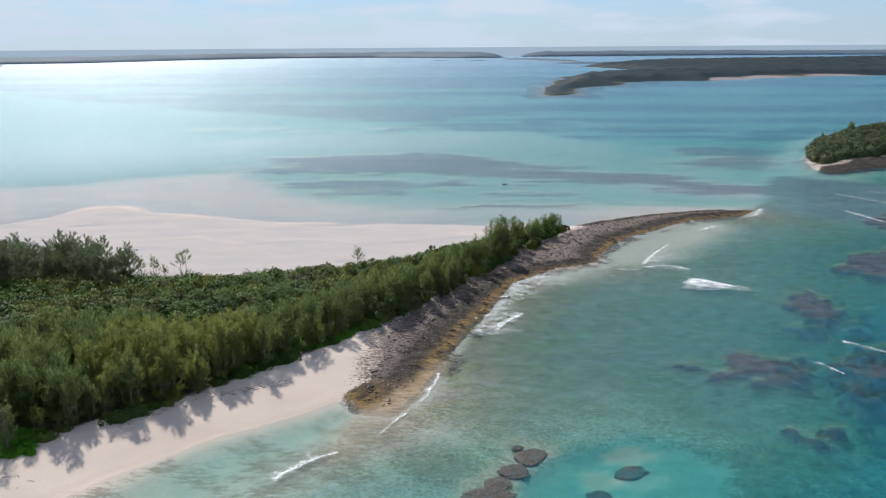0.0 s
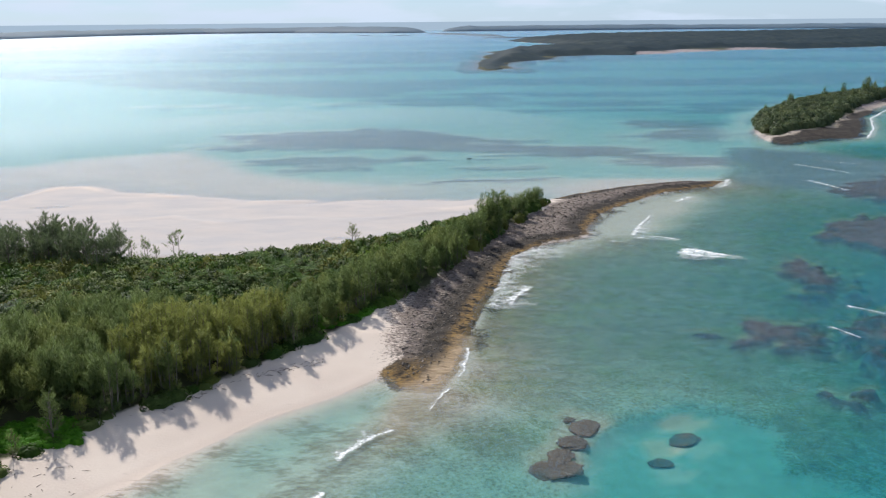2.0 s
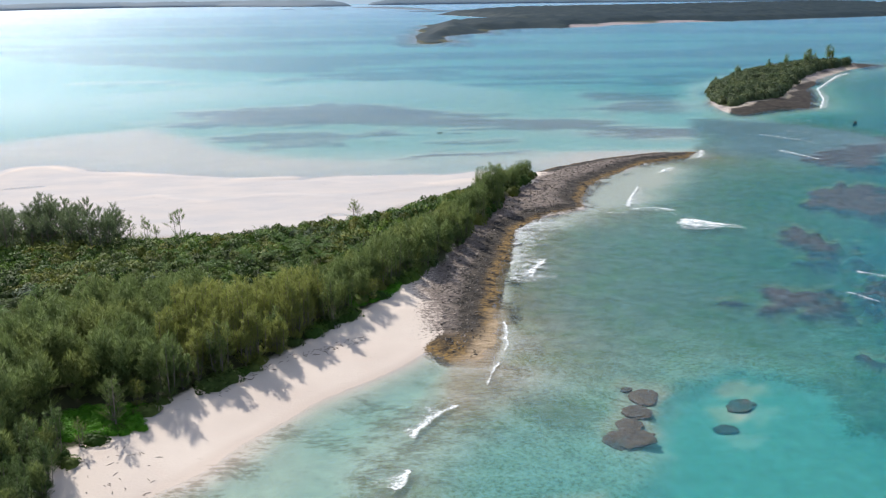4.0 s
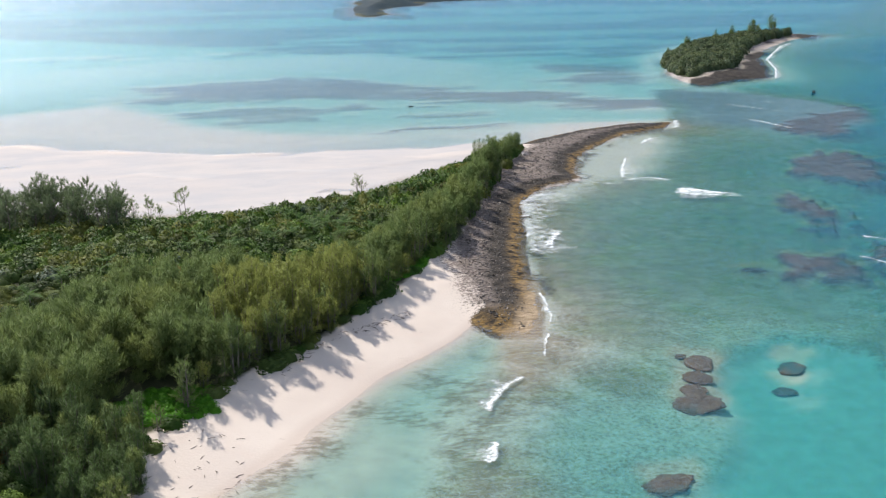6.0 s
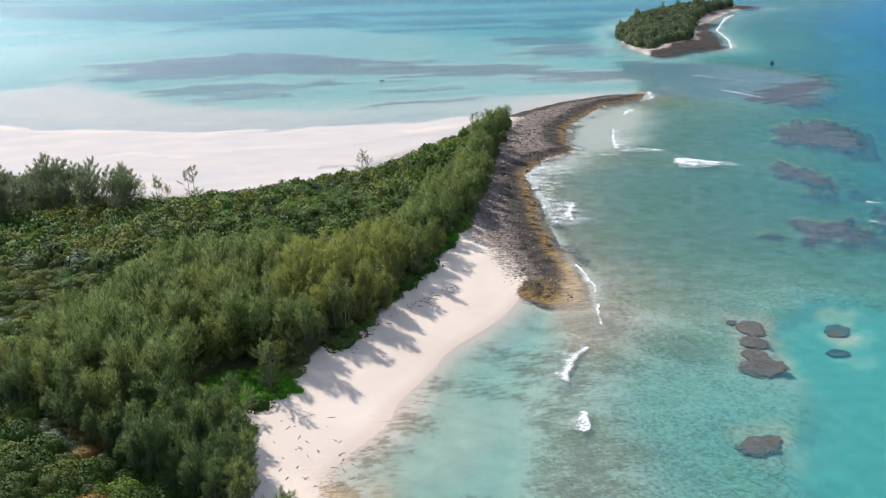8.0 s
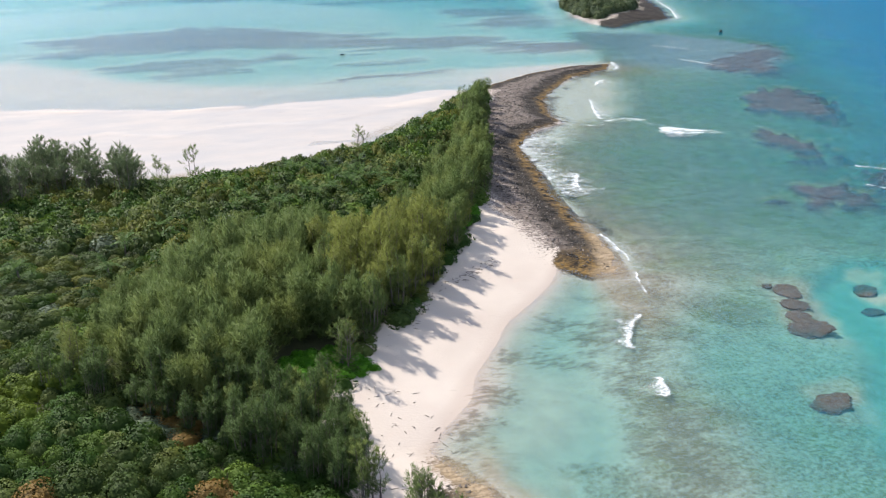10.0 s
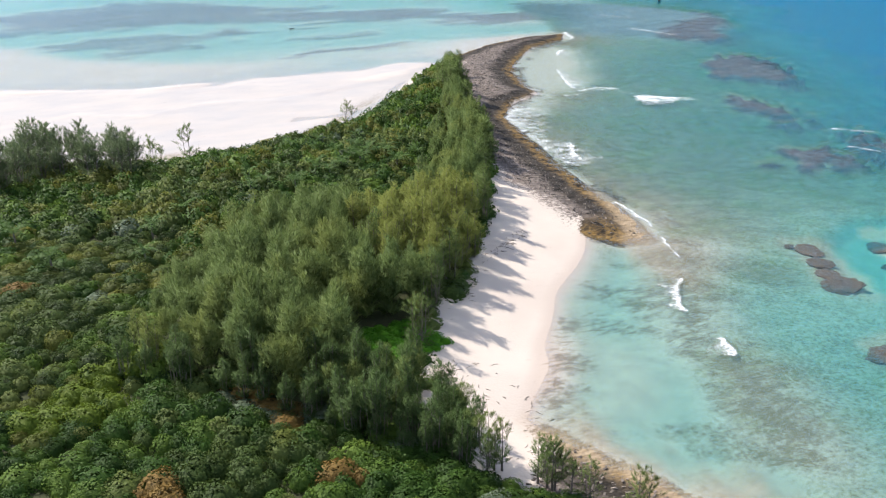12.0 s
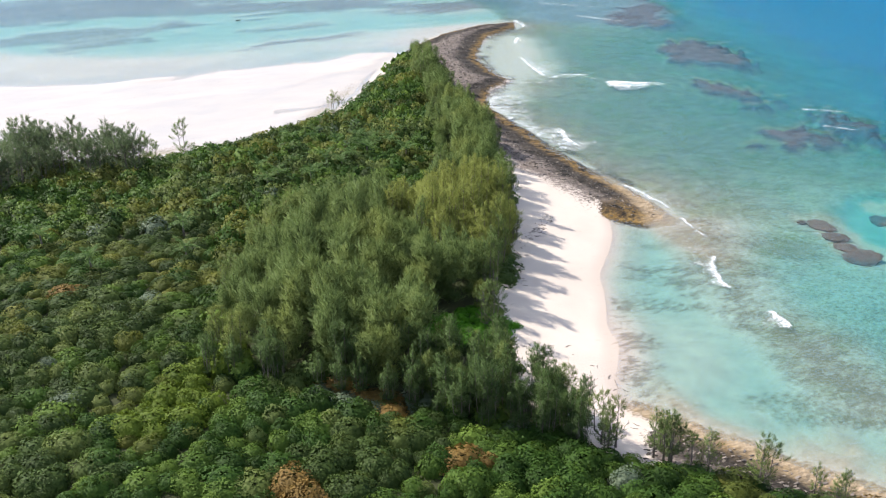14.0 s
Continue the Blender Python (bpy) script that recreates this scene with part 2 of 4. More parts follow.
    for poly in REEFS:
        reef = np.maximum(reef, step(inside(poly, x, y) + 14 * (n2 - 0.5) + 14 * (n3 - .5), -0.5, 5.5))
    # lagoon
    offn = np.maximum(np.minimum(-df, -dl), 0)
    lag_d = 0.10 + 0.30 * step(offn, 2, 26) + 0.5 * step(offn, 18, 70) + 0.9 * step(offn, 60, 400) + 1.4 * step(offn, 300, 1500)
    lag_d = lag_d + 0.5 * step(x - 60, 0, 120) * step(offn, 5, 60)
    west = step(-x, 90, 130) * step(y, 250, 300) * (1 - step(y, 325, 350))
    lag_d = lag_d * (1 - 0.85 * west)
    stretch = fbm(x * 0.28 + y * 0.07, y, 22, 4, 61) * (offn < 400) + fbm(x * 0.25 + y * 0.06, y, 90, 4, 62) * (offn >= 400)
    fine = fbm(x * 0.35, y, 5, 3, 63)
    bed = np.zeros_like(x)
    for poly in BEDS:
        bed = np.maximum(bed, step(inside(poly, x, y) + 60 * (stretch - 0.5) + 34 * (fine - .5), -12, 16))
    for poly in MOTTLED:
        bed = np.maximum(bed, 0.75 * step(inside(poly, x, y) + 40 * (fine - 0.5) + 30 * (stretch - .5), -2, 9))
    away = step(y + 1.0 * x + 40 * (n1 - .5), 560, 640) * step(y, 395, 440)
    bed = np.maximum(bed, away * (0.45 + 0.55 * step(stretch + 0.5 * (fbm(x * 0.2, y, 260, 3, 64) - 0.5), 0.36, 0.54)))
    bare = step(inside(BARE, x, y) + 34 * (stretch - .5), -10, 12)
    bed = bed * (1 - 0.85 * bare)
    lag_d = lag_d * (1 - bare) + 0.9 * bare
    strip = step(inside(STRIP, x, y) + 14 * (stretch - .5), -6, 8)
    lag_d = lag_d * (1 - strip) + 0.85 * strip
    lag_d = lag_d * (1 - 0.5 * bed * (1 - away)) + 0.4 * away
    pale = step(inside(SHALLOWS, x, y) + 18 * (stretch - .5), -7, 7)
    lag_d = lag_d * (1 - pale) + pale * (0.10 + 0.10 * stretch + 0.25 * step(x, -30, 30))
    lag_w = 0.72 * bed * step(offn, 12, 34) * (1 - 0.8 * pale)
    chan = step(inside(CHANNEL, x, y) + 20 * (n1 - 0.5) + 10 * (n2 - .5), -8, 8)
    lag_w, lag_d = np.maximum(lag_w, 0.9 * chan), lag_d * (1 - chan) + 0.8 * chan
    shoal = step(inside(SHOAL, x, y) + 9 * (n2 - .5), -11, 5)
    south_w, south_d = south_w * (1 - 0.75 * shoal), south_d * (1 - shoal) + 0.22 * shoal
    south_w, south_d = np.maximum(south_w, 0.8 * chan), south_d * (1 - chan) + 0.8 * chan
    mauve = np.maximum(north, chan)
    h = -(south_d * (1 - north) + lag_d * north)
    weed = south_w * (1 - north) + lag_w * north
    reef = reef * (1 - north)
    h = h + reef * (0.95 * np.maximum(-h - 0.7, 0) + 0.4 * n3)
    # the sand flat: nearly level, with soft bars
    ride = along([(-150, 255), (-135, 262), (-119, 280), (-110, 299), (-103, 300), (-92, 288), (-70, 279), (-48, 269), (-30, 268)], x, y) + 5 * (n2 - .5)
    ride2 = along([(-75, 246), (-67, 249), (-54, 240), (-38, 246), (-20, 240), (5, 250), (28, 262)], x, y) + 7 * (n2 - .5)
    bar = np.maximum(step(ride, 4.5, 0), 0.5 * step(ride, 20, 2))
    bar2 = np.maximum(step(ride2, 5, 0), 0.4 * step(ride2, 15, 2))
    hf = 0.03 + 0.05 * step(df, 0, 9) + 0.34 * bar + 0.22 * bar2 + 0.46 * (fbm(x * 0.7, y * 1.7, 24, 5, 71) - 0.45)
    fmask = step(df, -5, 3)
    h = np.where(fmask > 0, h * (1 - fmask) + hf * fmask, h)
    # land: beach, then the wooded ground
    hb = np.minimum(0.13 * dl, 1.5 + 0.02 * dl) + 0.10 * (n2 - 0.5)
    hb = hb + step(dv, 2, 20) * (0.5 + 1.3 * (n1 - 0.5))
    ridges = np.abs(fbm(x * 1.0 + y * 0.5, y * 0.55 - x * 0.5, 3.0, 4, 81) - 0.5) * 2
    rock = step(dr, -0.6, 1.2)
    hr = np.minimum(0.10 + 0.11 * np.maximum(dl, 0), 1.0) + 0.55 * (ridges - 0.22) + 0.35 * (n2 - .5)
    hl = hb * (1 - rock) + hr * rock
    m = step(dl, -3, 1.0)
    h = np.where(m > 0, h * (1 - m) + hl * m, h)
    rock = rock * step(dl, -4, 0)
    ledge = np.maximum(step(dr, -2.2, 2.4) * step(dl, -4, 0), 0.8 * step(dr, -9, 0) * (1 - north) * 0.75 * step(dl, -16, -2) * step(n2 + .3 * n3, .42, .7) * step(y, 126, 140))
    # the small cay and the long low shore behind
    hc = np.minimum(0.16 * dc, 2.2) + 0.4 * (n2 - 0.5) + np.maximum(dcv, 0) * 0.03
    mc = step(dc, -6, 1.5)
    h = np.where(mc > 0, h * (1 - mc) + hc * mc, h)
    shelf = step(dc, -26, 0) * (1 - mc)
    h = np.where(shelf > 0, np.maximum(h, -2.2 + 1.7 * shelf), h)
    weed = weed * (1 - 0.75 * shelf)
    rock = np.maximum(rock, mc * step(-dcv, 0, 4) * step(dc, -5, 0) * step((x - 0.62 * y) + 26 * (n2 - .5), -99, -84))
    ledge = np.maximum(ledge, rock)
    hp = np.minimum(0.05 * dp, 1.5 + 0.010 * dp + 5 * fbm(x, y, 160, 3, 91))
    mp = step(dp, -30, 4)
    h = np.where(mp > 0, h * (1 - mp) + np.minimum(hp, 14) * mp, h)
    soil = np.maximum(step(dv, -0.5, 2.5), np.maximum(step(dcv, -1, 3), step(dp + 26 * step(x, 330, 250) - 38 * step(x, 340, 380) * step(x, 660, 600), 3, 9)))
    tail = along([(0, 146), (-4, 134), (-9, 124), (-13, 113)], x, y)
    wide = 1.5 + 6.0 * step(y, 150, 118)
    apron = np.maximum(1 - tail / wide, 1 - along([(-50, 85), (-46, 77), (-43, 68), (-38, 52)], x, y) / 8)
    grain = fbm((x - 0.4 * y) * 1.2, (y + 0.4 * x) * 0.35, 2.6, 4, 99)
    apron = step(apron + 1.7 * (grain - 0.5) + .9 * (n2 - .5), 0.0, 1.0) * np.maximum(step(dl, 3.5, 0), step(y, 138, 129) * step(x, -26, -20) * step(dr, 0, 2))
    h = np.where((h < -0.15) & (apron > 0), h * (1 - apron) - 0.15 * apron, h)
    apron = apron * step(y + 1.5 * x, 80, 104) + apron * step(-x, 30, 34)
    ledge = np.maximum(ledge, 0.95 * apron * step(dl, -3, -0.5))
    up = np.clip(np.maximum(dl, 0.24 * np.where(dc > -8, dc, 0)) / 10, 0, 1)
    algae = np.maximum(step(dl, 2.6, 0.6) * ledge * step(dl, -7, -1), np.maximum(apron, ledge * step(y, 137, 127) * step(x, -24, -18) * step(y, 100, 112)))
    return dict(up=up, drifts=drifts * (1 - north) * step(dl, 1, -1.5), mauve=mauve, tan=apron, h=h, weed=np.clip(weed * (1 - m), 0, 1), reef=reef, rock=rock, ledge=ledge, soil=soil, algae=np.clip(algae, 0, 1), dl=dl, df=df, dv=dv, dr=dr, dc=dc, dcv=dcv, dp=dp)


def height(x, y):
    return ground(np.atleast_1d(x), np.atleast_1d(y))["h"]


def spread(a, b, fine, ratio, limit):
    """Grid lines: even between a and b, ever wider out to the limit."""
    core = list(np.arange(a, b + 1e-6, fine))
    s, v = fine, b
    while v < limit:
        s *= ratio
        v += s
        core.append(min(v, limit))
    s, v = fine, a
    while v > -limit:
        s *= ratio
        v -= s
        core.insert(0, max(v, -limit))
    return np.array(core)


# ---- materials ----
def material(name):
    m = bpy.data.materials.new(name)
    m.use_nodes = True
    return m, m.node_tree.nodes, m.node_tree.links, m.node_tree.nodes["Principled BSDF"]


class Nodes:
    """Short forms for building node trees."""

    def __init__(self, nodes, links):
        self.n, self.l = nodes, links

    def put(self, kind, **values):
        node = self.n.new(kind)
        for k, v in values.items():
            node.inputs[k.replace("_", " ")].default_value = v
        return node

    def wire(self, a, b):
        self.l.new(a, b)

    def noise(self, size, detail=4.0, rough=0.55, coords=None, stretch=None):
        t = self.put("ShaderNodeTexNoise", Scale=1.0 / size, Detail=detail, Roughness=rough)
        if coords is None:
            coords = self.n.new("ShaderNodeTexCoord").outputs["Object"]
        if stretch:
            mp = self.n.new("ShaderNodeMapping")
            mp.inputs["Scale"].default_value = stretch
            self.wire(coords, mp.inputs["Vector"])
            coords = mp.outputs[0]
        self.wire(coords, t.inputs["Vector"])
        return t.outputs["Fac"]

    def attr(self, name):
        a = self.n.new("ShaderNodeAttribute")
        a.attribute_name = name
        return a.outputs["Fac"]

    def maths(self, op, a, b=None, clamp=False):
        m = self.n.new("ShaderNodeMath")
        m.operation, m.use_clamp = op, clamp
        for i, v in enumerate((a, b)):
            if v is None:
                continue
            if isinstance(v, (int, float)):
                m.inputs[i].default_value = v
            else:
                self.wire(v, m.inputs[i])
        return m.outputs[0]

    def ramp(self, v, a, b, lo=0.0, hi=1.0):
        r = self.n.new("ShaderNodeMapRange")
        r.inputs["From Min"].default_value, r.inputs["From Max"].default_value = a, b
        r.inputs["To Min"].default_value, r.inputs["To Max"].default_value = lo, hi
        self.wire(v, r.inputs["Value"])
        return r.outputs[0]

    def mix(self, fac, a, b):
        m = self.n.new("ShaderNodeMix")
        m.data_type = "RGBA"
        for i, v in ((0, fac), (6, a), (7, b)):
            if isinstance(v, tuple):
                m.inputs[i].default_value = (*v, 1)
            elif isinstance(v, (int, float)):
                m.inputs[i].default_value = v
            else:
                self.wire(v, m.inputs[i])
        return m.outputs[2]

    def bump(self, v, strength, distance):
        b = self.put("ShaderNodeBump", Strength=strength, Distance=distance)
        self.wire(v, b.inputs["Height"])
        return b.outputs[0]


def ground_material():
    m, n, l, p = material("sand_rock_and_soil")
    k = Nodes(n, l)
    big, mid, small = k.noise(14), k.noise(2.2, 6), k.noise(0.35, 5)
    sand = k.mix(k.ramp(big, 0.3, 0.7), (0.52, 0.435, 0.37), (0.60, 0.515, 0.44))
    sand = k.mix(k.ramp(mid, 0.55, 0.8, 0, 0.25), sand, (0.58, 0.44, 0.37))
    wet = k.attr("wet")
    sand = k.mix(wet, sand, (0.49, 0.40, 0.335))
    damp = k.ramp(k.noise(9, 5, 0.6, None, (0.6, 1.4, 1.0)), 0.35, 0.7)
    sand = k.mix(k.maths('MULTIPLY', k.attr("flat"), k.maths('ADD', k.maths('MULTIPLY', damp, 0.5), 0.6)), sand, (0.41, 0.383, 0.372))
    # sand is darker under water
    z = k.n.new("ShaderNodeSeparateXYZ")
    k.wire(k.n.new("ShaderNodeTexCoord").outputs["Object"], z.inputs[0])
    drowned = k.maths("MULTIPLY", k.ramp(z.outputs["Z"], -0.03, -0.35), k.maths("SUBTRACT", 1.0, k.attr("mauve"), True))
    sand = k.mix(drowned, sand, k.mix(k.ramp(mid, 0.3, 0.7), (0.37, 0.345, 0.275), (0.46, 0.425, 0.34)))
    # bare limestone: pale above, blackened below, stained ochre at the waterline
    up = k.attr("up")
    streak = k.noise(0.8, 6, 0.65, None, (0.35, 1.6, 1.0))
    stone = k.mix(k.ramp(mid, 0.35, 0.62), (0.012, 0.010, 0.008), (0.050, 0.040, 0.031))
    pale = k.mix(k.ramp(streak, 0.40, 0.62), (0.06, 0.048, 0.04), (0.30, 0.25, 0.21))
    high = k.maths("ADD", up, k.maths("MULTIPLY", k.maths("SUBTRACT", mid, 0.5), 0.5))
    rubble = k.n.new("ShaderNodeTexVoronoi")
    rubble.inputs["Scale"].default_value = 2.6
    k.wire(k.n.new("ShaderNodeTexCoord").outputs["Object"], rubble.inputs["Vector"])
    pale = k.mix(k.ramp(rubble.outputs["Color"], 0.2, 0.8), pale, k.mix(small, (0.07, 0.055, 0.047), (0.30, 0.235, 0.205)))
    stone = k.mix(k.ramp(high, 0.46, 0.70, 0, 0.92), stone, pale)
    alg = k.maths("MULTIPLY", k.attr("algae"), k.maths("MULTIPLY", k.ramp(k.noise(0.7, 6, .7), 0.36, 0.56), k.ramp(mid, 0.34, 0.52)), True)
    stone = k.mix(alg, stone, k.mix(k.ramp(streak, 0.3, 0.7), (0.12, 0.068, 0.018), (0.33, 0.205, 0.065)))
    tan = k.mix(k.ramp(streak, 0.3, 0.7), (0.20, 0.14, 0.08), (0.50, 0.385, 0.26))
    stone = k.mix(k.maths("MULTIPLY", k.attr("tan"), 0.9), stone, tan)
    soil = k.mix(small, (0.026, 0.034, 0.013), (0.060, 0.062, 0.028))
    weed = k.mix(k.ramp(mid, 0.3, 0.7), (0.165, 0.130, 0.082), (0.285, 0.230, 0.155))
    weed = k.mix(k.ramp(k.noise(8, 4, 0.6), 0.46, 0.62, 0, 0.7), weed, k.mix(k.ramp(mid, 0.3, 0.7), (0.135, 0.135, 0.055), (0.24, 0.235, 0.11)))
    weed = k.mix(k.attr("mauve"), weed, k.mix(k.ramp(mid, 0.3, 0.7), (0.165, 0.140, 0.150), (0.255, 0.218, 0.228)))
    reef = k.mix(k.ramp(mid, 0.3, 0.7), (0.060, 0.034, 0.038), (0.170, 0.105, 0.105))

    def cover(name, soft, grain, a=0.3, b=0.7):
        v = k.maths("ADD", k.attr(name), k.maths("MULTIPLY", k.maths("SUBTRACT", grain, 0.5), soft))
        return k.maths("MULTIPLY", k.ramp(v, a, b), 1.0, True)

    tufts = k.noise(0.5, 7, 0.78)
    bands = k.noise(16, 6, 0.62, None, (0.22, 1.3, 1.0))
    grain = k.maths("ADD", tufts, k.maths("MULTIPLY", k.maths("MULTIPLY", k.maths("SUBTRACT", bands, 0.5), 0.45), k.attr("mauve")))
    col = k.mix(cover("weed", 2.0, grain), sand, weed)
    strand = k.noise(1.1, 7, 0.74, None, (0.6, 1.3, 1.0))
    lines = k.maths("ADD", strand, k.maths("MULTIPLY", k.attr("drifts"), 0.23))
    col = k.mix(k.ramp(lines, 0.63, 0.76, 0, 0.72), col, k.mix(small, (0.13, 0.092, 0.055), (0.22, 0.165, 0.105)))
    col = k.mix(cover("reef", 0.9, tufts), col, reef)
    col = k.mix(cover("ledge", 1.5, tufts, 0.40, 0.60), col, stone)
    shoal = k.maths("MULTIPLY", k.maths("MULTIPLY", k.attr("tan"), k.maths("SUBTRACT", 1.0, k.attr("ledge"), True)), k.ramp(tufts, 0.35, 0.6, 0.35, 0.9), True)
    col = k.mix(shoal, col, k.mix(k.ramp(streak, 0.3, 0.7), (0.22, 0.155, 0.085), (0.40, 0.31, 0.21)))
    col = k.mix(cover("soil", 0.9, mid), col, soil)
    k.wire(col, p.inputs["Base Color"])
    rough = k.ramp(wet, 0, 1, 0.9, 0.62)
    k.wire(rough, p.inputs["Roughness"])
    p.inputs["Specular IOR Level"].default_value = 0.15
    lumps = k.maths("ADD", k.maths("MULTIPLY", small, 0.25), k.maths("MULTIPLY", k.maths("ADD", mid, k.maths("MULTIPLY", rubble.outputs["Distance"], -0.8)), k.attr("ledge")))
    k.wire(k.bump(lumps, 0.6, 0.25), p.inputs["Normal"])
    return m


def water_material():
    m, n, l, p = material("sea_water")
    k = Nodes(n, l)
    n.remove(p)
    out = n["Material Output"]
    depth = k.attr("depth")
    clear = n.new("ShaderNodeBsdfTransparent")
    tint = n.new("ShaderNodeCombineColor")
    for name, kk in (("Red", 0.46), ("Green", 0.043), ("Blue", 0.050)):
        k.wire(k.maths("POWER", math.exp(-kk), depth), tint.inputs[name])
    k.wire(tint.outputs[0], clear.inputs["Color"])
    murk = n.new("ShaderNodeBsdfDiffuse")
    deep = k.ramp(depth, 1.8, 6.5)
    k.wire(k.mix(deep, (0.0, 0.195, 0.285), (0.0, 0.15, 0.30)), murk.inputs["Color"])
    fog = k.maths("SUBTRACT", 1.0, k.maths("POWER", math.exp(-0.13), depth))
    body = n.new("ShaderNodeMixShader")
    k.wire(fog, body.inputs[0])
    k.wire(clear.outputs[0], body.inputs[1])
    k.wire(murk.outputs[0], body.inputs[2])
    co = n.new("ShaderNodeTexCoord").outputs["Object"]
    chop = k.noise(1.6, 5, 0.6, co, (1.0, 1.9, 1.0))
    swell = k.noise(7.0, 3, 0.5, co, (0.6, 1.6, 1.0))
    ripple = k.noise(0.45, 3, 0.6, co, (1.0, 1.6, 1.0))
    wave = k.maths("ADD", k.maths("MULTIPLY", chop, 0.6), k.maths("MULTIPLY", swell, 0.35))
    normal = k.bump(k.maths("ADD", wave, k.maths("MULTIPLY", ripple, 0.45)), 1.0, 0.42)
    calm = k.bump(k.maths("ADD", k.maths("MULTIPLY", chop, 0.6), k.maths("MULTIPLY", ripple, 0.5)), 1.0, 0.7)
    k.wire(calm, murk.inputs["Normal"])
    gloss = n.new("ShaderNodeBsdfGlossy")
    k.wire(k.ramp(k.attr("ruffle"), 0.0, 1.0, 0.10, 0.25), gloss.inputs["Roughness"])
    gloss.inputs["Color"].default_value = (0.9, 0.95, 1.0, 1)
    k.wire(normal, gloss.inputs["Normal"])
    fres = k.put("ShaderNodeFresnel", IOR=1.33)
    k.wire(calm, fres.inputs["Normal"])
    top = n.new("ShaderNodeMixShader")
    k.wire(k.maths("MULTIPLY", fres.outputs[0], k.attr("sheen")), top.inputs[0])
    k.wire(body.outputs[0], top.inputs[1])
    k.wire(gloss.outputs[0], top.inputs[2])
    k.wire(top.outputs[0], out.inputs["Surface"])
    return m


def leaf_material(name, dark, light, patch=None, size=6.0, share=0.35, crowns=None):
    """Foliage: two tones over patches, a jitter from leaf to leaf, light through the leaf."""
    m, n, l, p = material(name)
    k = Nodes(n, l)
    dark, light, patch, crowns = [c and (c[0], c[1], 1.3 * c[2]) for c in (dark, light, patch, crowns)]
    geo = n.new("ShaderNodeNewGeometry")
    info = n.new("ShaderNodeObjectInfo")
    col = k.mix(geo.outputs["Random Per Island"], dark, light)
    col = k.mix(k.maths("MULTIPLY", info.outputs["Random"], 0.4), col, tuple(0.55 * a + 0.5 * b for a, b in zip(dark, light)))
    if patch:
        pos = geo.outputs["Position"]
        col = k.mix(k.ramp(k.noise(size, 3, 0.5, pos), 0.5, 0.68, 0, 0.8), col, patch)
    if crowns:
        tone = k.attr("tone")
        col = k.mix(k.ramp(tone, 0.0, 0.45, 0.75, 0), col, tuple(0.6 * v for v in dark))
        col = k.mix(k.ramp(tone, 0.6, 1.0, 0, 0.9), col, crowns)
    k.wire(col, p.inputs["Base Color"])
    p.inputs["Roughness"].default_value = 0.62
    p.inputs["Specular IOR Level"].default_value = 0.1
    tr = n.new("ShaderNodeBsdfTranslucent")
    k.wire(col, tr.inputs["Color"])
    mx = n.new("ShaderNodeMixShader")
    mx.inputs[0].default_value = share
    k.wire(p.outputs[0], mx.inputs[1])
    k.wire(tr.outputs[0], mx.inputs[2])
    k.wire(mx.outputs[0], n["Material Output"].inputs["Surface"])
    return m


def plain_material(name, a, b, size=0.5, rough=0.85, bump=0.3, depth=0.05):
    m, n, l, p = material(name)
    k = Nodes(n, l)
    v = k.noise(size, 6, 0.6)
    col = k.mix(k.ramp(v, 0.3, 0.7), a, b)
    info = n.new("ShaderNodeObjectInfo")
    col = k.mix(k.maths("MULTIPLY", info.outputs["Random"], 0.35), col, a)
    k.wire(col, p.inputs["Base Color"])
    p.inputs["Roughness"].default_value = rough
    k.wire(k.bump(v, bump, depth), p.inputs["Normal"])
    return m


GROUND, WATER = ground_material(), water_material()
NEEDLES = leaf_material("casuarina_needles", (0.090, 0.138, 0.033), (0.158, 0.213, 0.050), (0.20, 0.235, 0.047), 11.0, 0.36)
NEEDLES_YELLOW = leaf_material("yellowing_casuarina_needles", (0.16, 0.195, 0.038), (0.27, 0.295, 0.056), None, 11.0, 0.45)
NEEDLES_DARK = leaf_material("dark_casuarina_needles", (0.080, 0.118, 0.044), (0.135, 0.180, 0.064), None, 11.0, 0.5)
# darker copy: shade on the grove's south end is put into the needle colour
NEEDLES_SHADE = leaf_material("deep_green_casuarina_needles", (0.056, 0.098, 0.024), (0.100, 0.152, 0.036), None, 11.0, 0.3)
BARK = plain_material("grey_bark", (0.10, 0.08, 0.065), (0.20, 0.17, 0.14), 0.3)
LEAF_GREEN = leaf_material("broad_leaves", (0.032, 0.070, 0.009), (0.056, 0.116, 0.014), (0.076, 0.130, 0.016), 9.0, 0.28, (0.13, 0.20, 0.025))
LEAF_OLIVE = leaf_material("olive_leaves", (0.044, 0.075, 0.014), (0.078, 0.116, 0.021), (0.066, 0.106, 0.02), 12.0, 0.28, (0.15, 0.185, 0.037))
LEAF_GOLD = leaf_material("golden_olive_leaves", (0.088, 0.112, 0.018), (0.142, 0.165, 0.026), None, 5.0, 0.35, (0.18, 0.185, 0.03))
LEAF_RUST = leaf_material("rusty_leaves", (0.15, 0.100, 0.022), (0.235, 0.145, 0.034), None, 5.0, 0.25)
LEAF_LIME = leaf_material("bright_leaves", (0.085, 0.13, 0.012), (0.14, 0.19, 0.018), None, 5.0, 0.3)
LEAF_GREY = leaf_material("silvery_leaves", (0.085, 0.12, 0.055), (0.15, 0.185, 0.09), None, 5.0, 0.2)
FROND = leaf_material("palm_fronds", (0.07, 0.13, 0.025), (0.16, 0.24, 0.06), None, 5.0, 0.35)
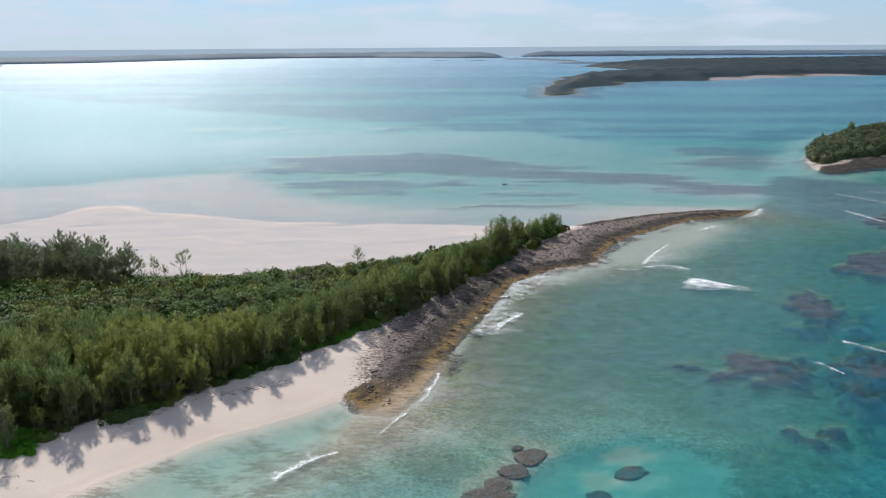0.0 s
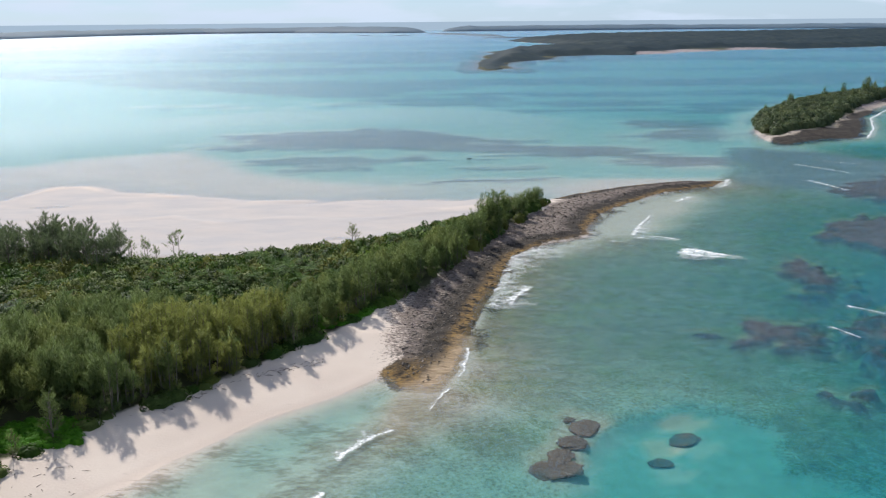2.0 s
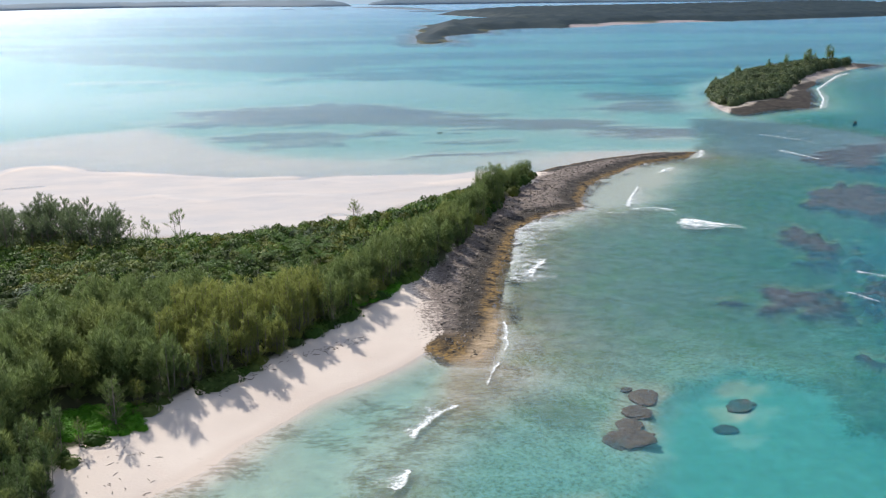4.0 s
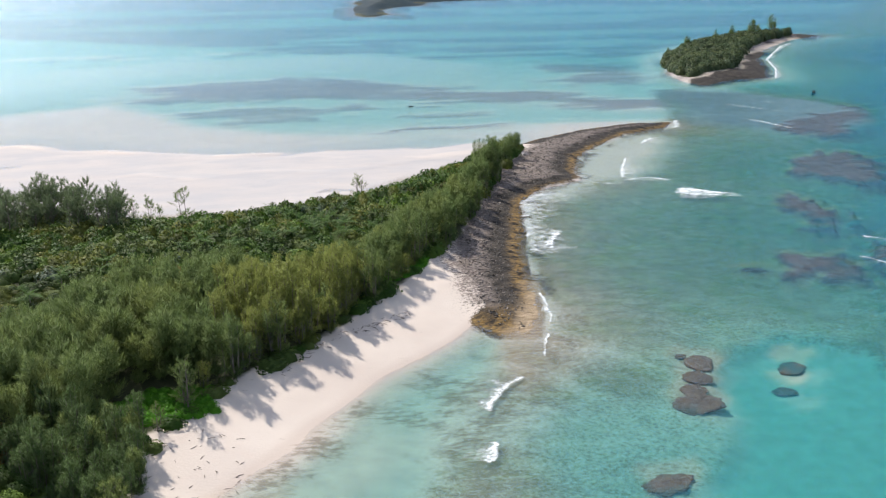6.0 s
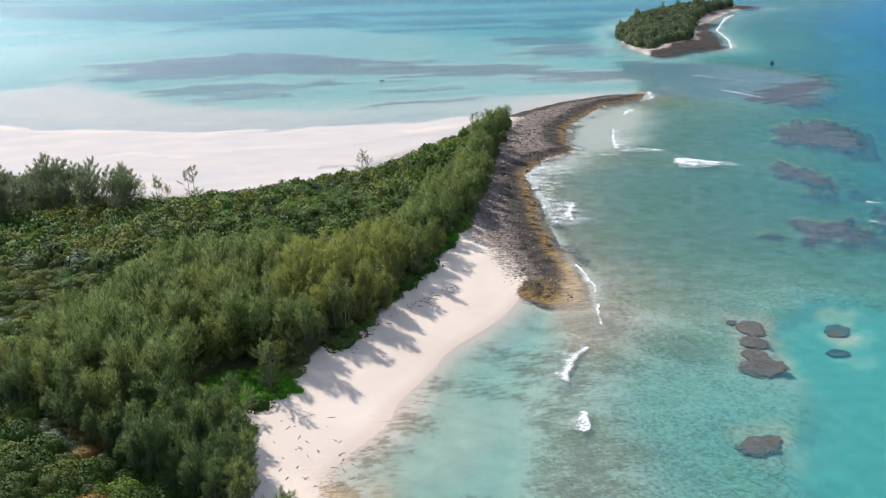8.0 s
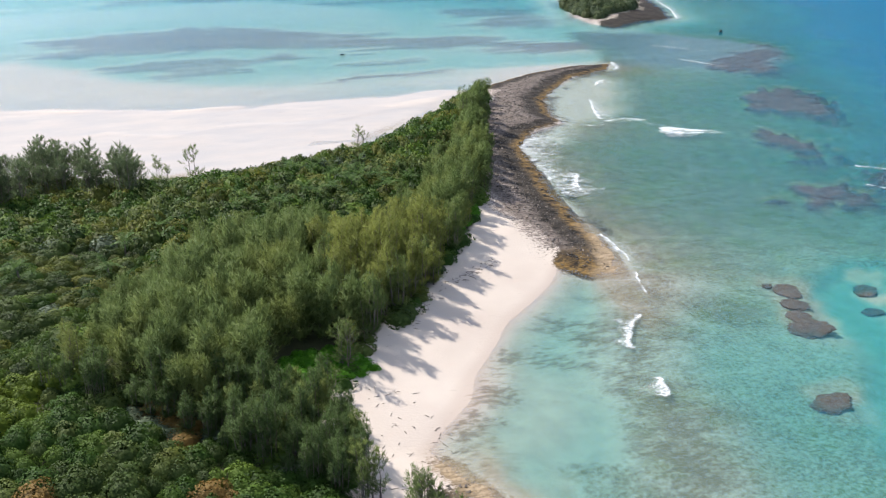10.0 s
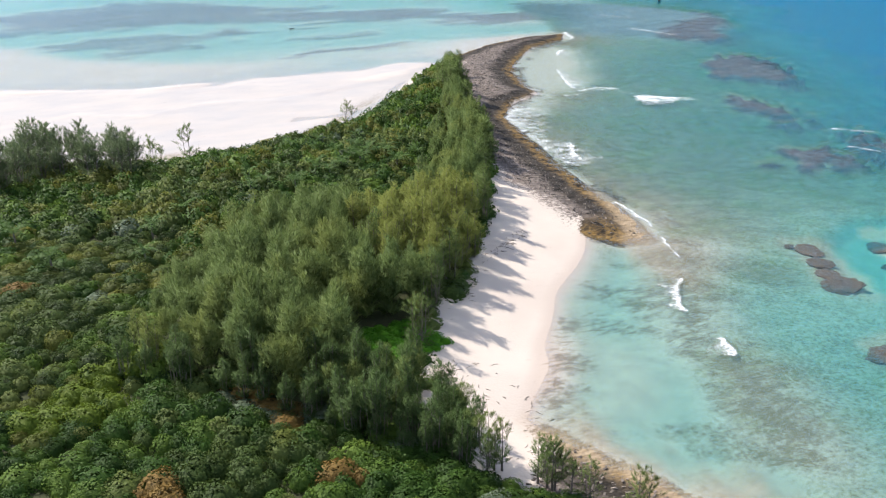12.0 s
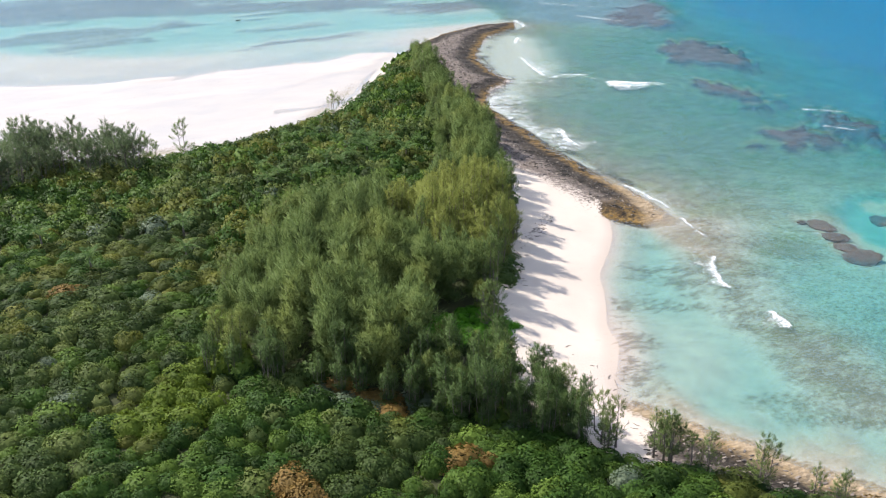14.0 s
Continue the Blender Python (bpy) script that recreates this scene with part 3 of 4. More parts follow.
STONE = plain_material("weathered_limestone", (0.030, 0.025, 0.020), (0.14, 0.112, 0.09), 0.7, 0.9, 0.6, 0.12)
CORAL = plain_material("brown_coral", (0.07, 0.032, 0.022), (0.25, 0.125, 0.080), 0.35, 0.9, 1.0, 0.3)

# ---- ground and sea ----
gx, gy = spread(-125, 115, 1.0, 1.08, 4850), spread(50, 296, 1.0, 1.06, 4850)
X, Y = np.meshgrid(gx, gy)
G = ground(X, Y)
H = G["h"]
wetness = step(H, 0.26, 0.02) * step(H, -0.12, -0.02) * (1 - G["rock"]) * step(G["df"], -2, -12)
me = np_mesh("ground", np.stack([X, Y, H], -1).reshape(-1, 3), grid_faces(len(gx), len(gy)), [GROUND], weed=G["weed"], reef=G["reef"], rock=G["rock"],
             ledge=G["ledge"], soil=G["soil"], algae=G["algae"], tan=G["tan"], mauve=G["mauve"], drifts=G["drifts"], flat=np.maximum(step(G["df"], -45, 0), 0.55 * G["mauve"]) * step(G["dl"], 3, -1) * step(H, 0.55, 0.25), up=G["up"], wet=wetness)
tagged(new("ground", me), "pale sand, dark limestone and sea floor", "ground", kind="structure")

wx, wy = spread(-55, 125, 1.8, 1.075, 4850), spread(50, 300, 1.8, 1.06, 4850)
X, Y = np.meshgrid(wx, wy)
WD = np.maximum(-ground(X, Y)["h"], 0)
for cx, cy, a, b, turn in CORALS:
    WD = np.minimum(WD, 0.4 + 20 * step(-blob(X, Y, cx, cy, 1.1 * a + 1.2, 1.1 * b + 1.2, turn), 0.0, 0.5))
me = np_mesh("water", np.stack([X, Y, 0 * X], -1).reshape(-1, 3), grid_faces(len(wx), len(wy)), [WATER], depth=WD, ruffle=np.maximum(np.maximum(step(Y - 0.5 * X, 290, 560), step(inside(OUTER, X, Y), -20, 60)), step(X - 0.3 * Y, -15, -50) * step(Y, 150, 120)),
             sheen=0.30 + 0.12 * step(X - 0.3 * Y, -15, -50) * step(Y, 150, 120) + 0.22 * step(Y, 98, 155) + 0.16 * step(Y - 0.3 * X, 250, 520) - 0.24 * step(inside(OUTER, X, Y), -20, 60))
tagged(new("water", me), "clear turquoise sea with small waves", "water", kind="structure")


# ---- plants ----
def tube(points, radii, sides=6):
    co, fa = [], []
    points = [np.array(p, float) for p in points]
    for i, (p, r) in enumerate(zip(points, radii)):
        d = points[min(i + 1, len(points) - 1)] - points[max(i - 1, 0)]
        d = d / (np.linalg.norm(d) + 1e-9)
        u = np.cross(d, (0.3, 0.9, 0.2))
        u /= np.linalg.norm(u)
        v = np.cross(d, u)
        for j in range(sides):
            a = 2 * math.pi * j / sides
            co.append(p + r * (u * math.cos(a) + v * math.sin(a)))
    for i in range(len(points) - 1):
        for j in range(sides):
            a, b = i * sides + j, i * sides + (j + 1) % sides
            fa.append((a, b, b + sides, a + sides))
    return np.array(co), np.array(fa)


def join(pieces):
    co, fa, base = [], [], 0
    for c, f in pieces:
        co.append(c)
        fa.append(np.asarray(f) + base)
        base += len(c)
    return np.concatenate(co), np.concatenate(fa)


def blades(base, way, length, width, r):
    """Narrow two-sided leaf triangles from base along way; arrays of n."""
    n = len(base)
    side = np.cross(way, r.normal(size=(n, 3)))
    side /= np.linalg.norm(side, axis=1, keepdims=True) + 1e-9
    low = base + way * (length * 0.15)[:, None]
    co = np.stack([low + side * width[:, None], base + way * length[:, None], low - side * width[:, None]], 1).reshape(-1, 3)
    return co, np.arange(3 * n).reshape(n, 3)


def casuarina_meshes(seed, tall, wide, tufts, leaders=6, limbs=18, airy=False, fine=1.0):
    """A casuarina of upright plumes on one short trunk; an airy one shows its single branches."""
    r = np.random.default_rng(seed)
    wood, co, fa, nrm, base = [], [], [], [], 0
    fork = np.array([0, 0, (0.16 if airy else 0.05) * tall])
    wood.append(tube([(0, 0, -0.3), (0.03, 0, 0.5 * fork[2]), tuple(fork)], [0.2, 0.16, 0.13], 6))
    for q in range(leaders):
        a0 = q * 2 * math.pi / max(leaders - 1, 1) + r.normal(0, 0.3)
        off = 0.0 if q == 0 else wide * r.uniform(0.25, 0.6)
        top = np.array([math.cos(a0) * off, math.sin(a0) * off, tall * (1.0 if q == 0 else r.uniform(0.62, 0.95))])
        knee = fork + np.array([math.cos(a0) * off * 0.75, math.sin(a0) * off * 0.75, 0.12 * tall])
        wood.append(tube([fork, knee, (knee + top) / 2 + r.normal(0, 0.06, 3), top], [0.10, 0.075, 0.05, 0.012], 4))
        per = tufts // (leaders * limbs)
        for i in range(limbs):
            t = 0.02 + 0.96 * (i + r.random()) / limbs
            p0 = knee + (top - knee) * t if i > 4 else fork + (knee - fork) * (0.2 * i)
            a = i * 2.4 + r.normal(0, 0.5)
            reach = (0.62 if airy else 0.50) * wide * r.uniform(0.5, 1.2) * (1.0 - 0.74 * t ** 1.5)
            out = np.array([math.cos(a), math.sin(a), r.uniform(0.35, 0.9) + 0.5 * t])
            p2 = p0 + out * reach
            p1 = (p0 + p2) / 2 + np.array([0, 0, -0.15 * reach])
            if i % 2 or airy:
                wood.append(tube([p0, p1, p2] if airy else [p0, p2], [0.035, 0.02, 0.008] if airy else [0.03, 0.008], 3))
            u = r.uniform(0.3 if airy else 0.05, 1.0, per) ** 0.8
            b = (1 - u)[:, None] ** 2 * p0 + 2 * ((1 - u) * u)[:, None] * p1 + (u ** 2)[:, None] * p2 + r.normal(0, 0.10 if airy else 0.15, (per, 3))
            way = out / np.linalg.norm(out) * 0.7 + r.normal(0, 0.42, (per, 3)) + np.array([0, 0, 0.5])
            way /= np.linalg.norm(way, axis=1, keepdims=True)
            c, f = blades(b, way, fine * r.uniform(0.35, 0.85, per), fine * r.uniform(0.022, 0.042, per), r)
            axis = np.repeat((p0 * 0.7 + np.array([0, 0, p0[2]]) * 0.3)[None] - np.array([0, 0, 0.35]), len(c), 0)
            nn = (c - axis) / (np.linalg.norm(c - axis, axis=1, keepdims=True) + 1e-6) + np.repeat(r.normal(0, 0.3, (per, 3)), 3, 0) + np.array([0, 0, 0.32])
            co.append(c)
            nrm.append(nn)
            fa.append(f + base)
            base += len(c)
    co, fa, nrm = np.concatenate(co), np.concatenate(fa), np.concatenate(nrm)
    nrm /= np.linalg.norm(nrm, axis=1, keepdims=True) + 1e-9
    crown = np_mesh("crown", co, face_out(co, fa, nrm), [NEEDLES], normals=nrm)
    at = crown.attributes.new("way", "FLOAT_VECTOR", "POINT")
    at.data.foreach_set("vector", nrm.astype(np.float32).ravel())
    return np_mesh("trunk", *join(wood), [BARK]), crown


def scatter(poly, gap, seed, keep=None, inner=0.0):
    """Places at least that gap apart inside an outline."""
    r = np.random.default_rng(seed)
    xs, ys = [p[0] for p in poly], [p[1] for p in poly]
    nx, ny = int((max(xs) - min(xs)) / gap) + 1, int((max(ys) - min(ys)) / gap) + 1
    gx, gy = np.meshgrid(np.arange(nx), np.arange(ny))
    x = min(xs) + gap * (gx + 0.5 * (gy % 2) + r.uniform(-0.38, 0.38, gx.shape))
    y = min(ys) + gap * (gy + r.uniform(-0.38, 0.38, gx.shape))
    x, y = x.ravel(), y.ravel()
    ok = inside(poly, x, y) > inner
    if keep is not None:
        ok &= keep(x, y)
    return x[ok], y[ok]


TREES = [casuarina_meshes(100 + i, tall, wide, tufts) for i, (tall, wide, tufts) in enumerate(
    [(8.5, 2.7, 3700), (9.2, 2.9, 3900), (7.4, 2.6, 3500), (9.6, 3.0, 3900), (6.4, 2.5, 3200), (8.0, 3.1, 3700)])]
INNER = [casuarina_meshes(140 + i, tall, wide, 2300, fine=1.35)[1] for i, (tall, wide) in enumerate([(8.6, 2.9), (7.6, 2.8), (9.2, 3.0), (8.0, 3.1)])]
SPARSE = len(TREES)
TREES += [casuarina_meshes(160 + i, tall, wide, tufts, leaders, 15, True, 0.9) for i, (tall, wide, tufts, leaders) in enumerate(
    [(7.5, 3.6, 1500, 2), (7.0, 3.2, 1400, 3), (6.5, 2.8, 1300, 2)])]
YELLOW = []
for trunk, crown in TREES[:3]:
    tinted = crown.copy()
    tinted.materials[0] = NEEDLES_YELLOW
    YELLOW.append((trunk, tinted))
FIRST_YELLOW = len(TREES)
TREES += YELLOW
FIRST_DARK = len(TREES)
# the same crowns again, in the needle colour with shade painted in
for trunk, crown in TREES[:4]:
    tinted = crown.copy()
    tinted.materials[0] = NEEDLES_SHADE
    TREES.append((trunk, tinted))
for i, (tall, wide, tufts, leaders) in enumerate([(8.4, 4.0, 2700, 3), (7.6, 3.6, 2500, 4), (8.9, 3.8, 2700, 2)]):
    trunk, crown = casuarina_meshes(180 + i, tall, wide, tufts, leaders, 20, True, 1.0)
    crown.materials[0] = NEEDLES_DARK
    TREES.append((trunk, crown))


def casuarina(x, y, kind, size, label, group="casuarina grove"):
    ob = new("casuarina_tree")
    z = float(height(x, y)[0])
    ob.matrix_world = pose(x, y, z, 0, 0, rng.uniform(0, 360)) @ Matrix.Diagonal((size, size, size * rng.uniform(0.92, 1.1), 1))
    for me in TREES[kind]:
        part = new(me.name.split(".")[0], me)
        part.parent = ob
    return tagged(ob, label, "tree", group)


gxs, gys = scatter(GROVE, 2.95, 11, keep=lambda x, y: (inside(GAP, x, y) < 0.5))
depth_in = inside(GROVE, gxs, gys)
rank = np.argsort(depth_in + 3.0 * rng.random(len(gxs)) - 30 * (blob(gxs, gys, -39, 134, 21, 11, 52) > 0.2))
massed = []
for place, i in enumerate(rank):
    x, y = gxs[i], gys[i]
    inner = float(along(INLAND, np.array([x]), np.array([y]))[0])
    size = (0.66 + 0.24 * rng.random() + 0.12 * min(1, depth_in[i] / 8)) * (0.72 if y < 102 else 0.78 if y > 226 else 1.0) * (0.68 + 0.32 * min(1, inner / 11))
    if place < 110:
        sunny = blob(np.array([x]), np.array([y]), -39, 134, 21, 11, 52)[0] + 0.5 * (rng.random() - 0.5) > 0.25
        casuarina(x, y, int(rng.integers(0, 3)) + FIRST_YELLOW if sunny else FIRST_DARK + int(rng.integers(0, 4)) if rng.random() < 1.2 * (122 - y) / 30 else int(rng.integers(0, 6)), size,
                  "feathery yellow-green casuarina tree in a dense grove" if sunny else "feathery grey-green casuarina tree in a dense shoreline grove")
        continue
    me = INNER[int(rng.integers(0, 4))]
    co = np.empty(len(me.vertices) * 3, np.float32)
    me.vertices.foreach_get("co", co)
    ve = np.empty(len(me.vertices) * 3, np.float32)
    me.attributes["way"].data.foreach_get("vector", ve)
    a = rng.uniform(0, 2 * math.pi)
    turn = np.array([[math.cos(a), -math.sin(a), 0], [math.sin(a), math.cos(a), 0], [0, 0, 1]])
    massed.append((co.reshape(-1, 3) @ turn.T * size + np.array([x, y, float(height(x, y)[0])]), ve.reshape(-1, 3) @ turn.T))
if massed:
    co, nv = np.concatenate([c for c, _ in massed]), np.concatenate([v for _, v in massed])
    fa = face_out(co, np.arange(len(co)).reshape(-1, 3), nv)
    tagged(new("casuarina_thicket", np_mesh("casuarina_thicket", co, fa, [NEEDLES], normals=nv)), "inner mass of the feathery casuarina grove", "trees", kind="stuff")


# shrubs: lumpy domes of leaf clusters, many joined into one thicket
def shrub_shapes(count, seed, leaves=400, leaf=0.12):
    made = []
    for i in range(count):
        r = np.random.default_rng(seed + i)
        d = r.normal(size=(leaves, 3))
        d[:, 2] = np.abs(d[:, 2]) * 0.95 + 0.02
        d /= np.linalg.norm(d, axis=1, keepdims=True)
        heads = r.normal(size=(44, 3)) * np.array([1, 1, 0.8])
        heads[:, 2] = np.abs(heads[:, 2])
        heads /= np.linalg.norm(heads, axis=1, keepdims=True)
        near = (d @ heads.T).max(1)
        lump = 0.90 + 0.06 * np.clip((near - 0.9) / 0.1, 0, 1) + 0.15 * np.sin(d[:, 0] * 3 + i) * np.cos(d[:, 1] * 3.5 + 2 * i) + r.uniform(-0.09, 0.09, leaves)
        c = d * lump[:, None] * np.array([1.0 + 0.15 * math.sin(i), 1.0 - 0.15 * math.sin(i), 1.0])
        nrm = d + r.normal(0, 0.4, d.shape)
        nrm /= np.linalg.norm(nrm, axis=1, keepdims=True)
        u = np.cross(nrm, r.normal(size=d.shape))
        u /= np.linalg.norm(u, axis=1, keepdims=True)
        v = np.cross(nrm, u)
        s = leaf * r.uniform(0.7, 1.3, leaves)[:, None]
        co = np.stack([c - u * s, c + u * s, c + v * s * 1.5 + nrm * s * 0.2], 1).reshape(-1, 3)
        fa = np.arange(3 * leaves).reshape(-1, 3)
        # dim inner body so that the thicket is closed
        ring = 7
        a = np.linspace(0, 2 * math.pi, ring, endpoint=False)
        low = np.stack([np.cos(a) * 0.84, np.sin(a) * 0.84, 0 * a - 0.25], 1)
        up = np.stack([np.cos(a) * 0.58, np.sin(a) * 0.58, 0 * a + 0.5], 1)
        top = np.stack([np.cos(a) * 0.2, np.sin(a) * 0.2, 0 * a + 0.72], 1)
        cc = np.concatenate([low, up, top])
        f = [(k + o, (k + 1) % ring + o, (k + 1) % ring + o + ring) for o in (0, ring) for k in range(ring)]
        f += [(k + o, (k + 1) % ring + o + ring, k + o + ring) for o in (0, ring) for k in range(ring)]
        soft = np.repeat(d + r.normal(0, 0.24, d.shape) + np.array([0, 0, 0.12]), 3, 0)
        nn = np.concatenate([soft, cc + np.array([0, 0, 0.2])])
        nn /= np.linalg.norm(nn, axis=1, keepdims=True)
        co, fa = join([(co, fa), (cc, np.array(f))])
        made.append((co, face_out(co, fa, nn), nn))
    return made


SHAPES = shrub_shapes(9, 300, 880, 0.062)
SHAPES_MID = shrub_shapes(7, 340, 290, 0.108)
SHAPES_OFF = shrub_shapes(5, 380, 60, 0.3)
CLOSE = [(-112, 122), (-112, 92), (-60, 58), (-44, 58), (-56, 84), (-70, 100), (-84, 114), (-72, 140), (-66, 150), (-100, 165)]
SEEN = [(-116, 90), (-60, 56), (-40, 56), (-50, 100), (-18, 145), (34, 255), (-5, 224), (-40, 204), (-118, 212)]


def thicket(name, label, mat, x, y, radius, tall, seed, shapes=SHAPES):
    r = np.random.default_rng(seed)
    z = height(x, y)
    cos, fas, nrm, tone, base = [], [], [], [], 0
    kind = r.integers(0, len(shapes), len(x))
    for i in range(len(x)):
        c, f, nv = shapes[kind[i]]
        a = r.uniform(0, 2 * math.pi)
        ca, sa = math.cos(a), math.sin(a)
        rr, hh = radius[i], tall[i]
        cos.append(np.stack([x[i] + rr * (c[:, 0] * ca - c[:, 1] * sa), y[i] + rr * (c[:, 0] * sa + c[:, 1] * ca), z[i] + hh * c[:, 2] * 0.95], 1))
        nrm.append(np.stack([nv[:, 0] * ca - nv[:, 1] * sa, nv[:, 0] * sa + nv[:, 1] * ca, nv[:, 2]], 1))
        fas.append(f + base)
        tone.append(np.full(len(c), r.random()))
        base += len(c)
    me = np_mesh(name, np.concatenate(cos), np.concatenate(fas), [mat], normals=np.concatenate(nrm), tone=np.concatenate(tone))
    return tagged(new(name, me), label, "shrubs", kind="stuff")


SHRUB_LAND = [(-165, 40), (-35, 40), (-40, 52), (-46.5, 67), (-51, 73), (-56.5, 78.5), (-59, 84), (-57, 96), (-54, 106), (-46, 115), (-36, 125), (-29, 135), (-20, 147), (-10, 164), (2, 190),
              (14, 215), (31, 250), (31, 256), (22, 249), (-3, 220), (-17, 208), (-34, 200), (-60, 196), (-84, 208), (-115, 207), (-165, 199)]
sx, sy = scatter(SHRUB_LAND, 2.0, 21, inner=0.3)
ing = inside(GROVE, sx, sy)
ok = (ing < 1.5)
sx, sy, ing = sx[ok], sy[ok], ing[ok]
pick = fbm(sx, sy, 13, 3, 401) + 0.35 * (rng.random(len(sx)) - 0.5)
mound = fbm(sx, sy, 16, 3, 402)
rad = 1.0 + 1.25 * rng.random(len(sx)) ** 1.6
tal = (0.35 + 0.38 * rad + 1.0 * np.clip(mound * 1.7 - 0.45, 0, 1)) * rng.uniform(0.75, 1.25, len(sx))
dry = blob(sx, sy, -73, 101.5, 6.5, 3.2, -40) + 0.4 * (rng.random(len(sx)) - 0.5) > 0
tal = tal * np.where(inside(VEG, sx, sy) < 3, 0.6, 1.0) * np.where(dry, 0.3, 1.0)
near_in, seen_in = inside(CLOSE, sx, sy) > 0, inside(SEEN, sx, sy) > 0
rad, tal = np.where(near_in, rad, 1.12 * rad), np.where(near_in, tal, 1.35 * tal + 0.9 * step(sy + 0.3 * sx, 120, 165))
thin = near_in | (rng.random(len(sx)) < 0.9)
lime = blob(sx, sy, -88, 110, 9.5, 3.4, 40) + 0.8 * (rng.random(len(sx)) - 0.5) > 0.1
rust_bed = np.maximum(np.maximum(blob(sx, sy, -90, 99.5, 5, 2.6, -50), blob(sx, sy, -83.5, 93.5, 4, 2.2, -40)), blob(sx, sy, -73, 90, 9, 2.5, -42))
rusty = (fbm(sx, sy, 7, 3, 403) + 0.25 * (rng.random(len(sx)) - 0.5) + 0.35 * np.clip(rust_bed, -0.2, 0.6) > np.where(sy + 0.2 * sx < 76, 0.70, 0.83)) & ~lime
rusty |= dry & (rng.random(len(sx)) < 0.3)
grey = ((rng.random(len(sx)) < 0.008) | (dry & (rng.random(len(sx)) < 0.5))) & ~lime & ~rusty
golden = (fbm(sx, sy, 9, 3, 404) + 0.5 * (rng.random(len(sx)) - 0.5) > np.where(sy > 130, 0.66, 0.82)) & ~lime & ~rusty & ~grey
olive = (pick > 0.55) & ~(lime | rusty | grey | golden)
for name, label, mat, sel, seed in (
        ("green_thicket", "dense dark green broad-leaved coastal shrubs", LEAF_GREEN, ~(lime | rusty | grey | olive | golden), 1),
        ("olive_thicket", "dense olive green coastal shrubs", LEAF_OLIVE, olive, 2),
        ("rusty_thicket", "rust-orange leaved low coastal shrubs", LEAF_RUST, rusty, 3),
        ("golden_thicket", "yellowish olive rounded coastal shrubs", LEAF_GOLD, golden, 6),
        ("lime_thicket", "bright yellow-green coastal shrubs", LEAF_LIME, lime, 4),
        ("silver_thicket", "silvery grey-leaved coastal shrubs", LEAF_GREY, grey, 5)):
    for grade, shapes in ((near_in, SHAPES), (seen_in & ~near_in, SHAPES_MID), (~seen_in & ~near_in, SHAPES_OFF)):
        if (sel & grade).any():
            q = sel & grade & thin
            thicket(name, label, mat, sx[q], sy[q], rad[q], tal[q], seed, shapes)

ox, oy = scatter([(-210, -55), (-44, -55), (-38, 20), (-42, 39), (-166, 39), (-166, 190), (-210, 188)], 3.7, 25)
thicket("green_thicket", "dense dark green broad-leaved coastal shrubs", LEAF_GREEN, ox, oy, rng.uniform(2.0, 2.9, len(ox)), rng.uniform(1.6, 3.2, len(ox)), 26, SHAPES_OFF)

# casuarinas along the back of the island, and two that stand alone
bx, by = scatter([(-150, 188), (-67, 184), (-65, 200), (-84, 207), (-115, 206), (-150, 198)], 3.9, 31)
for x, y in zip(bx, by):
    casuarina(x, y, FIRST_DARK + int(rng.integers(4, 7)), 0.78 + 0.34 * rng.random(), "tall dark casuarina tree above the shrubs", "casuarinas by the sand flat")
for x, y, kind, size in ((-55, 197, SPARSE, 0.92), (-19.5, 206, SPARSE + 1, 0.85), (-62, 197, SPARSE + 2, 0.8), (-65, 198, SPARSE + 1, 0.75), (-60, 198, SPARSE + 2, 0.6)):
    casuarina(x, y, kind, size, "lone sparse casuarina tree at the thicket's rim", "lone casuarinas")

casuarina(-53, 107.6, SPARSE + 1, 0.8, "small bushy casuarina tree standing on the sand", "shore casuarinas")
for x, y, count, size in ((-56.2, 103.2, 1, 0.5), (-55.6, 79.6, 4, 0.74), (-54.0, 77.0, 2, 0.6), (-51.2, 72.6, 2, 0.62), (-48.4, 68.0, 3, 0.55), (-58.5, 83.5, 4, 0.75)):
    for i in range(count):
        casuarina(x + rng.normal(0, 0.75), y + rng.normal(0, 0.75), SPARSE + int(rng.integers(0, 3)), size * rng.uniform(0.75, 1.1),
                  "small sparse casuarina tree at the edge of the sand", "shore casuarinas")
south_line = [(-84, 113), (-77, 106), (-72, 100), (-67, 91), (-61, 84)]
for a, b in zip(south_line, south_line[1:]):
    reach = math.dist(a, b)
    for j in range(int(reach / 2.2)):
        f = (j + rng.random()) * 2.2 / reach
        casuarina(a[0] + f * (b[0] - a[0]) + rng.uniform(0, 1.5), a[1] + f * (b[1] - a[1]) + rng.uniform(0, 1.5), FIRST_DARK + int(rng.integers(0, 4)), 0.36 + 0.18 * rng.random(), "low bushy casuarina tree at the grove's foot", "young casuarinas")
edge_line = [(-54, 107), (-47, 115), (-42, 121), (-36, 126), (-29, 136), (-20, 148), (-15, 158), (-10, 164.5), (-4, 175)]
for a, b in zip(edge_line, edge_line[1:]):
    reach = math.dist(a, b)
    for j in range(int(reach / 2.6)):
        f = (j + rng.random()) * 2.6 / reach
        casuarina(a[0] + f * (b[0] - a[0]) - rng.uniform(0.2, 1.6), a[1] + f * (b[1] - a[1]) + rng.uniform(0.2, 1.2), int(rng.choice([FIRST_YELLOW, FIRST_YELLOW + 1, SPARSE, SPARSE + 1, SPARSE + 2])), 0.36 + 0.24 * rng.random(), "low bushy casuarina tree at the edge of the beach", "beach edge casuarinas")
ex, ey = scatter([(-72, 102), (-67, 93), (-61, 84), (-57, 84), (-57, 100), (-60, 102), (-66, 105)], 2.7, 33)
